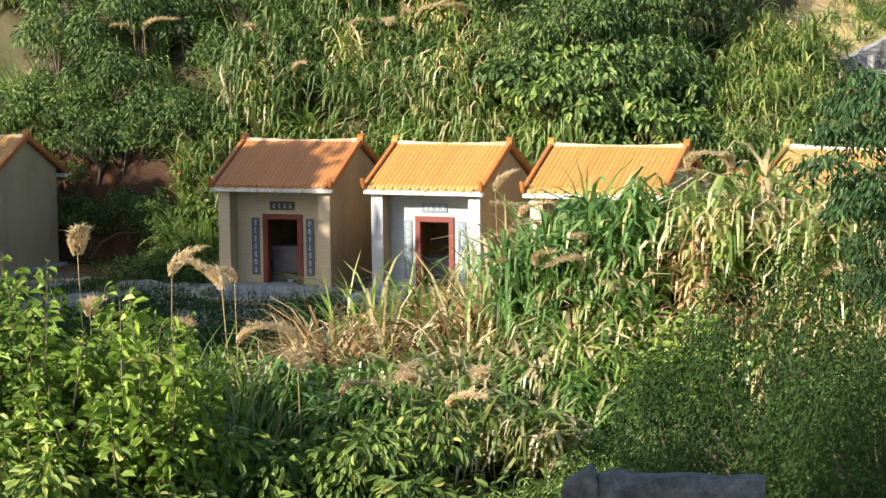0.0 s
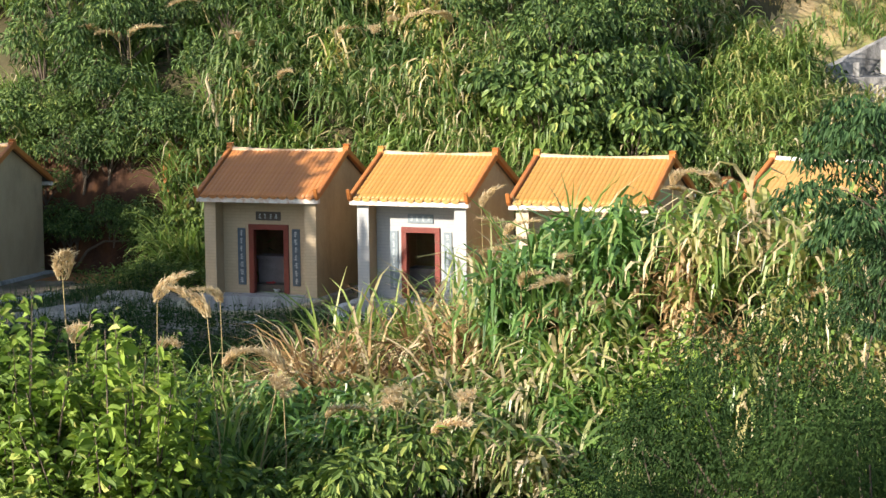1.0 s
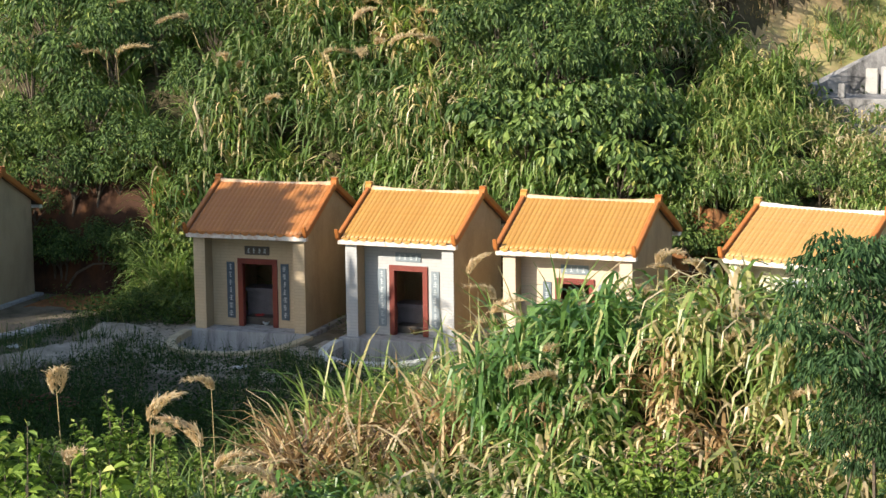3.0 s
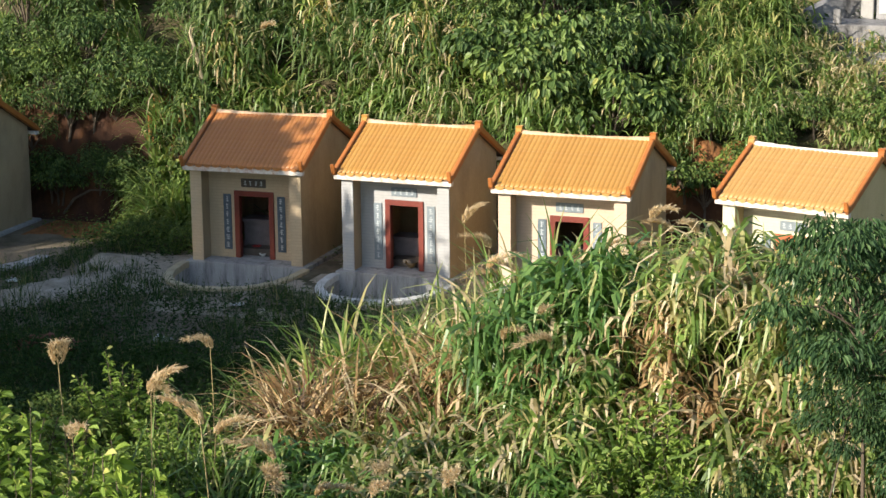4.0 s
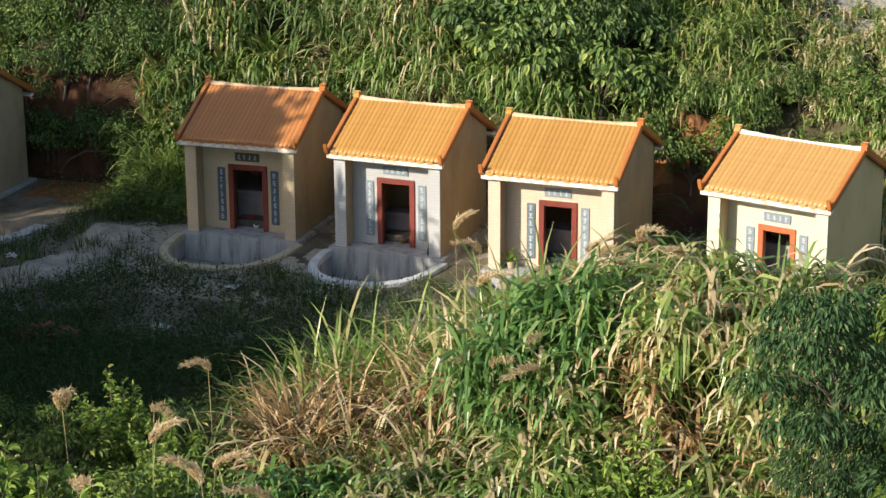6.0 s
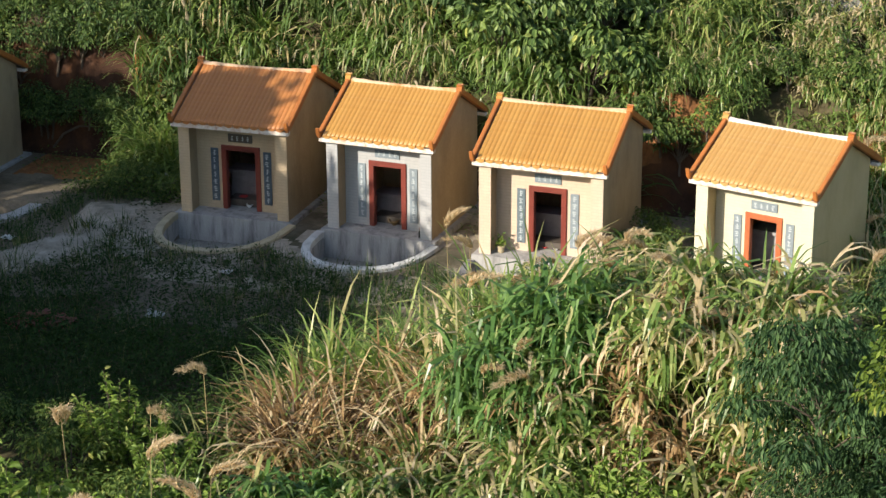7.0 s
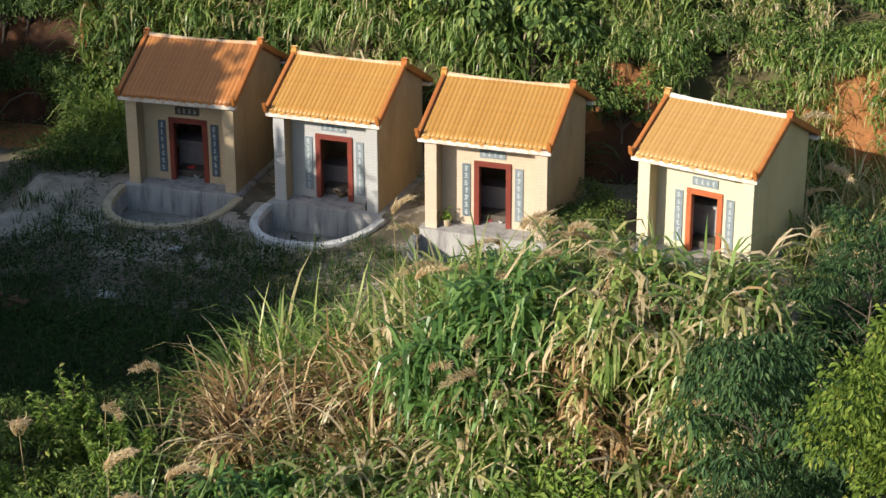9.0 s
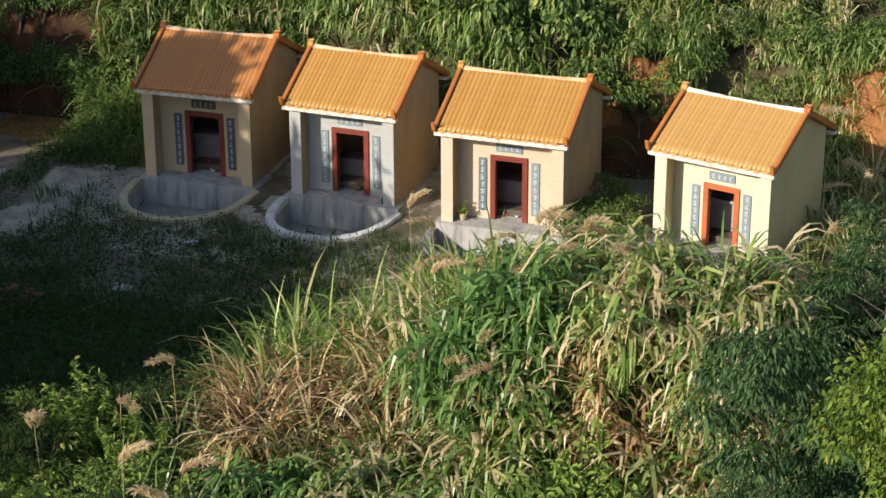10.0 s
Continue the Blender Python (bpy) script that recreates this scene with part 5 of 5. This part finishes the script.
# ---- small structures and loose things ----
w = thing("concrete_wall", pose(14.33, -21.9, -0.2, 0, 0, 12), "weathered grey concrete tomb wall with black stains", "wall")
zg = float(ground_z(14.4, -21.9))
bm = boxed(-0.68, 0.68, -0.1, 0.12, zg - 0.2, 1.78, bevel=0.02)
part("wall_body", bm, CONCRETE_OLD, w)
STAINED = surface("stained_concrete", (0.02, 0.02, 0.02), (0.17, 0.165, 0.16), 7.0, 0.9, 30, (0.02, 0.02, 0.02), 0.9)
bm = bmesh.new()
rows = []
for k in range(15):
    x = -0.5 + 1.16 * k / 14
    d = noise.noise(Vector((x * 4.1, 3.0, 0.0))) * 0.035
    rows.append([bm.verts.new((x, y, z)) for y, z in ((-0.13, 1.74), (0.16, 1.74), (0.16, 1.86 + d), (0.06, 1.94 + d * 1.3), (-0.06, 1.93 + d), (-0.13, 1.84 + d * 0.6))])
for p, q in zip(rows, rows[1:]):
    for k in range(6):
        bm.faces.new((p[k], q[k], q[(k + 1) % 6], p[(k + 1) % 6]))
bm.faces.new(rows[0][::-1])
bm.faces.new(rows[-1])
bmesh.ops.recalc_face_normals(bm, faces=bm.faces[:])
part("coping", bm, STAINED, w, "black-stained rough coping")
peak = bmesh.new()
for y in (-0.15, 0.14):
    for x, z in ((-0.76, 1.74), (-0.501, 1.74), (-0.501, 1.88), (-0.56, 1.99), (-0.66, 1.92), (-0.76, 1.85)):
        peak.verts.new((x, y, z))
peak.verts.ensure_lookup_table()
peak.faces.new(peak.verts[:6])
peak.faces.new(peak.verts[6:])
for k in range(6):
    peak.faces.new([peak.verts[i] for i in (k, (k + 1) % 6, (k + 1) % 6 + 6, k + 6)])
bmesh.ops.recalc_face_normals(peak, faces=peak.faces[:])
part("gable_block", peak, STAINED, w, "peaked black-stained end block")

# tomb on the far slope
tomb = thing("hillside_tomb", pose(12.2, 9.9, 0), "grey concrete tomb with a curved wall and pale panels", "tomb")
zb = float(ground_z(12.2, 9.9))
bm = bmesh.new()
ring = []
for k in range(25):
    a = math.pi * (k / 24)
    ring.append((-math.cos(a) * 2.2 + 0.45, math.sin(a) * 1.1, 4.16 + 1.2 * (1 - abs(math.cos(a)))))
for k in range(25):
    x, y, z = ring[k]
    nx, ny = x - 0.45, y * 1.6
    ln = math.hypot(nx, ny)
    nx, ny = nx / ln * 0.11, ny / ln * 0.11
    ring[k] = [bm.verts.new(p) for p in ((x - nx, y - ny, zb - 0.6), (x - nx, y - ny, z), (x + nx, y + ny, z), (x + nx, y + ny, zb - 0.6))]
for p, q in zip(ring, ring[1:]):
    for k in range(3):
        bm.faces.new((p[k], q[k], q[k + 1], p[k + 1]))
bm.faces.new(ring[0][::-1])
bm.faces.new(ring[-1])
bmesh.ops.recalc_face_normals(bm, faces=bm.faces[:])
part("curved_wall", bm, CONCRETE_OLD, tomb)
part("headstone", boxed(-0.67, -0.4, 0.5, 0.62, zb - 0.3, 4.5, bevel=0.015), CONCRETE_PALE, tomb, "pale grey upright panel")
part("side_panel", boxed(-0.34, 0.16, 0.54, 0.66, zb - 0.3, 4.54, bevel=0.015), STONE_GREY, tomb)
part("panel_frame", boxed(-0.28, 0.1, 0.52, 0.538, 4.06, 4.46, bevel=0.005), RIM_WHITE, tomb)
part("side_panel", boxed(0.22, 0.5, 0.5, 0.62, zb - 0.3, 4.5, bevel=0.015), STONE_GREY, tomb)
part("terrace_slab", boxed(-1.5, 2.3, -0.75, 0.48, zb - 0.6, 3.94, bevel=0.02), CONCRETE_OLD, tomb)
part("post", boxed(-1.1, -0.94, -0.7, -0.54, 3.945, 4.25, bevel=0.02), CONCRETE_OLD, tomb)
kerb = thing("concrete_kerb", pose(11.3, 8.4, 0, 0, 0, 4), "low weathered concrete kerb across the far slope", "kerb")
part("kerb_body", boxed(-1.3, 3.0, -0.12, 0.12, float(ground_z(11.3, 8.4)) - 0.4, 3.45, bevel=0.02), CONCRETE_OLD, kerb)


def stone(name, x, y, z, size, seed, mat, label, category, squash=0.7):
    r = np.random.default_rng(seed)
    bm = bmesh.new()
    bmesh.ops.create_icosphere(bm, subdivisions=3, radius=1)
    for v in bm.verts:
        n = noise.noise(v.co * 1.3 + Vector((seed, 0, 0))) * 0.4 + noise.noise(v.co * 3.1 + Vector((0, seed, 0))) * 0.15
        v.co = v.co * (1 + n)
        v.co.z *= squash
        v.co *= size
    for f in bm.faces:
        f.smooth = True
    me = bpy.data.meshes.new(name)
    bm.to_mesh(me)
    bm.free()
    me.materials.append(mat)
    ob = new(name, me)
    ob.matrix_world = pose(x, y, z)
    return tagged(ob, label, category)


stone("boulder", 8.48, 5.95, 3.4, 0.26, 5, ROCK, "pale grey boulder half hidden in the shrubs", "boulder")
snag = thing("dead_branch", pose(-1.36, 3.7, 3.3, 8, -10, 0), "pale bare dead branch standing in the hillside grass", "branch")
part("branch_body", tube(bmesh.new(), [(0, 0, -0.5), (0.03, 0, 0.3), (0.0, 0.02, 0.75), (0.08, 0, 0.9)], [0.05, 0.04, 0.03, 0.015], 6), RIM_TAN, snag)
stone("stone_block", -1.0, 1.9, 0.05, 0.2, 12, ROCK, "pale stone lying in the weeds", "stone")

limb = thing("fallen_branch", pose(-3.8, 3.05, 0.0), "grey-brown dead branch leaning against the dark bank", "branch")
part("branch_body", tube(bmesh.new(), [(-0.6, 0.05, 0.1), (-0.3, 0.0, 0.45), (0.1, 0.0, 0.66), (0.7, 0.05, 0.68)], [0.03, 0.028, 0.022, 0.012], 6), BARK, limb)
# rubble and litter on the lawn
pile = thing("brick_pile", pose(0.05, -5.65, float(ground_z(0.05, -5.65))), "heap of broken red bricks on the lawn", "brick pile")
rb = random.Random(4)
brick_mesh = None
for i in range(38):
    if brick_mesh is None:
        bm = boxed(-0.11, 0.11, -0.052, 0.052, -0.03, 0.03, bevel=0.006)
        ob = part("brick", bm, BRICK_RED, pile)
        brick_mesh = ob.data
    else:
        ob = part("brick", brick_mesh, BRICK_RED, pile)
    q = rb.random() ** 0.6
    a = rb.uniform(0, 6.28)
    ob.matrix_local = pose(math.cos(a) * q * 0.62, math.sin(a) * q * 0.42, 0.02 + (1 - q) * 0.22 * rb.random(), rb.uniform(-30, 30), rb.uniform(-30, 30), rb.uniform(0, 180))


def crumpled(name, x, y, size, seed, mat, label, category):
    """A crumpled thin sheet, lying on the grass."""
    bm = bmesh.new()
    bmesh.ops.create_grid(bm, x_segments=14, y_segments=14, size=1)
    for v in bm.verts:
        p = v.co.copy()
        n = noise.noise_vector(p * 2.2 + Vector((seed, 0, 0)))
        v.co = Vector((p.x * 0.75 + n.x * 0.3, p.y * 0.6 + n.y * 0.3, abs(n.z) * 0.55 + 0.12)) * size
    bmesh.ops.solidify(bm, geom=bm.faces[:], thickness=0.006)
    me = bpy.data.meshes.new(name)
    bm.to_mesh(me)
    bm.free()
    me.materials.append(mat)
    ob = new(name, me)
    ob.matrix_world = pose(x, y, float(ground_z(x, y)))
    return tagged(ob, label, category)


crumpled("plastic_bag", 1.85, -4.76, 0.22, 2, RIM_WHITE, "crumpled white plastic bag on the lawn", "bag")
crumpled("plastic_sheet", 6.75, -8.35, 0.2, 5, PORCELAIN, "torn white plastic scrap in the dry grass", "litter")
crumpled("plastic_scrap", 2.35, -2.75, 0.14, 9, PORCELAIN, "small white plastic scrap in the grass", "litter")
crumpled("plastic_bag", -2.5, -2.3, 0.16, 11, PORCELAIN, "crumpled white plastic bag beside the earth berm", "bag")
stick = thing("stick", pose(1.87, -5.7, float(ground_z(1.87, -5.7)) + 0.12, 0, 0, 37), "bare dry stick lying on the weeds", "stick")
part("stick_body", tube(bmesh.new(), [(-0.3, 0, -0.03), (0.0, 0.02, 0.03), (0.3, 0, 0.05)], [0.012, 0.010, 0.006], 5), STALK, stick)


# ---- inside and before the houses ----
def in_house(i, u, v, z, turn=0):
    h = HOUSES[i]
    return pose(h[0], h[1], 0, 0, 0, h[2]) @ pose(u, v, z, 0, 0, turn)


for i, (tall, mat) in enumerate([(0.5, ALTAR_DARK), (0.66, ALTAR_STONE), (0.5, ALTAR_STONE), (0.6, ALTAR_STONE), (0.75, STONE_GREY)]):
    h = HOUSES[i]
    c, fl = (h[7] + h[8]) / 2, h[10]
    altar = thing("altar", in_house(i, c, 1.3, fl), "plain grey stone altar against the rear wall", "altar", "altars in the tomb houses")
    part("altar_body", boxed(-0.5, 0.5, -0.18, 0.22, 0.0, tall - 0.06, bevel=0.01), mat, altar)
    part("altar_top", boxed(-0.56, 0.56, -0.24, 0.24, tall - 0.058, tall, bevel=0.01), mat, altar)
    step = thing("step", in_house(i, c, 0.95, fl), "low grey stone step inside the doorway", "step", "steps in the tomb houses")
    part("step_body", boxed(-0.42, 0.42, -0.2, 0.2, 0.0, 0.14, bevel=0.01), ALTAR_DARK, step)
bowl_profile = [(0.035, 0.0), (0.04, 0.012), (0.075, 0.05), (0.09, 0.085), (0.082, 0.085), (0.066, 0.052), (0.03, 0.02)]


def bowl(i, u, v, z, mat, label, scale=1.0):
    t = thing("bowl", in_house(i, u, v, z) @ Matrix.Diagonal((scale, scale, scale, 1)), label, "bowl")
    part("bowl_body", lathe(bowl_profile), mat, t)


bowl(1, 1.32, 0.72, 0.041, PORCELAIN, "small white porcelain bowl on the doorway floor", 0.8)
bowl(2, 1.25, 0.72, 0.081, BRONZE, "round bronze incense bowl in the doorway", 1.35)
bowl(3, 1.42, 0.74, 0.141, PORCELAIN, "small white cup on the doorway floor", 0.6)
bowl(3, 1.2, 0.76, 0.141, RED_PAPER, "small red lacquer bowl on the doorway floor", 0.6)
cloth = crumpled("red_cloth", 0.0, 0.0, 0.1, 14, RED_PAPER, "crumpled red cloth inside the doorway", "cloth")
cloth.matrix_world = in_house(1, 1.12, 0.9, 0.185)
bottle = thing("bottle", in_house(2, 2.02, 0.2, 0.081), "small black glass bottle beside the pier", "bottle")
part("bottle_body", lathe([(0.034, 0.0), (0.036, 0.01), (0.036, 0.11), (0.014, 0.15), (0.013, 0.19)], 12), BLACK_GLASS, bottle)
part("bottle_cap", boxed(-0.014, 0.014, -0.014, 0.014, 0.19, 0.205, bevel=0.003), DOOR_RED, bottle)
pot = thing("flower_pot", in_house(3, 0.48, 0.3, 0.141), "small tan pot with a green weed on the porch", "flower pot")
part("pot_body", lathe([(0.055, 0.0), (0.06, 0.01), (0.075, 0.12), (0.08, 0.13), (0.07, 0.13), (0.06, 0.1)], 14), RIM_TAN, pot)
rw = np.random.default_rng(77)
tagged(part("pot_plant", leaves("pot_plant", rw.normal(size=(60, 3)) * np.array([0.05, 0.05, 0.06]) + np.array([0, 0, 0.2]), unit(rw.normal(size=(60, 3)) + np.array([0, 0, 0.8])), rw.uniform(0.05, 0.1, 60), 0.5, LEAF_BRIGHT, rw, 0.0), LEAF_BRIGHT, pot), kind="stuff")

# what lies in the basins
for x, y, size, seed in ((0.75, -0.95, 0.2, 21), (1.7, -1.15, 0.16, 22), (1.25, -0.6, 0.12, 23), (5.0, -1.3, 0.14, 24)):
    scrap = crumpled("paper_scrap", x, y, size, seed, PORCELAIN, "flattened white paper scrap on the basin floor", "litter")
    scrap.matrix_world = pose(x, y, -0.5, 0, 0, seed * 40) @ Matrix.Diagonal((1.3, 0.7, 0.25, 1))
weed = spots_in(34, 3.6, 5.3, -1.5, -0.6, 0.5, 1.0)
rb2 = np.random.default_rng(78)
tagged(new("weeds", leaves("weeds", np.column_stack([weed[:, 0], weed[:, 1], -0.49 + 0.05 * rb2.random(34)]).repeat(5, 0), unit(rb2.normal(size=(170, 3)) + np.array([0, 0, 0.6])), rb2.uniform(0.05, 0.12, 170), 0.45, LEAF_DEEP_SHADED, rb2, 0.0)), "small green weeds on the basin floor", "weeds", kind="stuff")

# white pillar past the last house
pillar = thing("white_pillar", pose(16.42, 0.5, 0, 0, 0, -12), "white-painted square pillar with a flat cap", "pillar")
part("shaft", boxed(-0.12, 0.4, -0.15, 0.15, -0.2, 2.3, bevel=0.01), WHITEWASH, pillar)
part("cap", boxed(-0.24, 0.52, -0.26, 0.26, 2.302, 2.55, bevel=0.02), WHITEWASH, pillar)
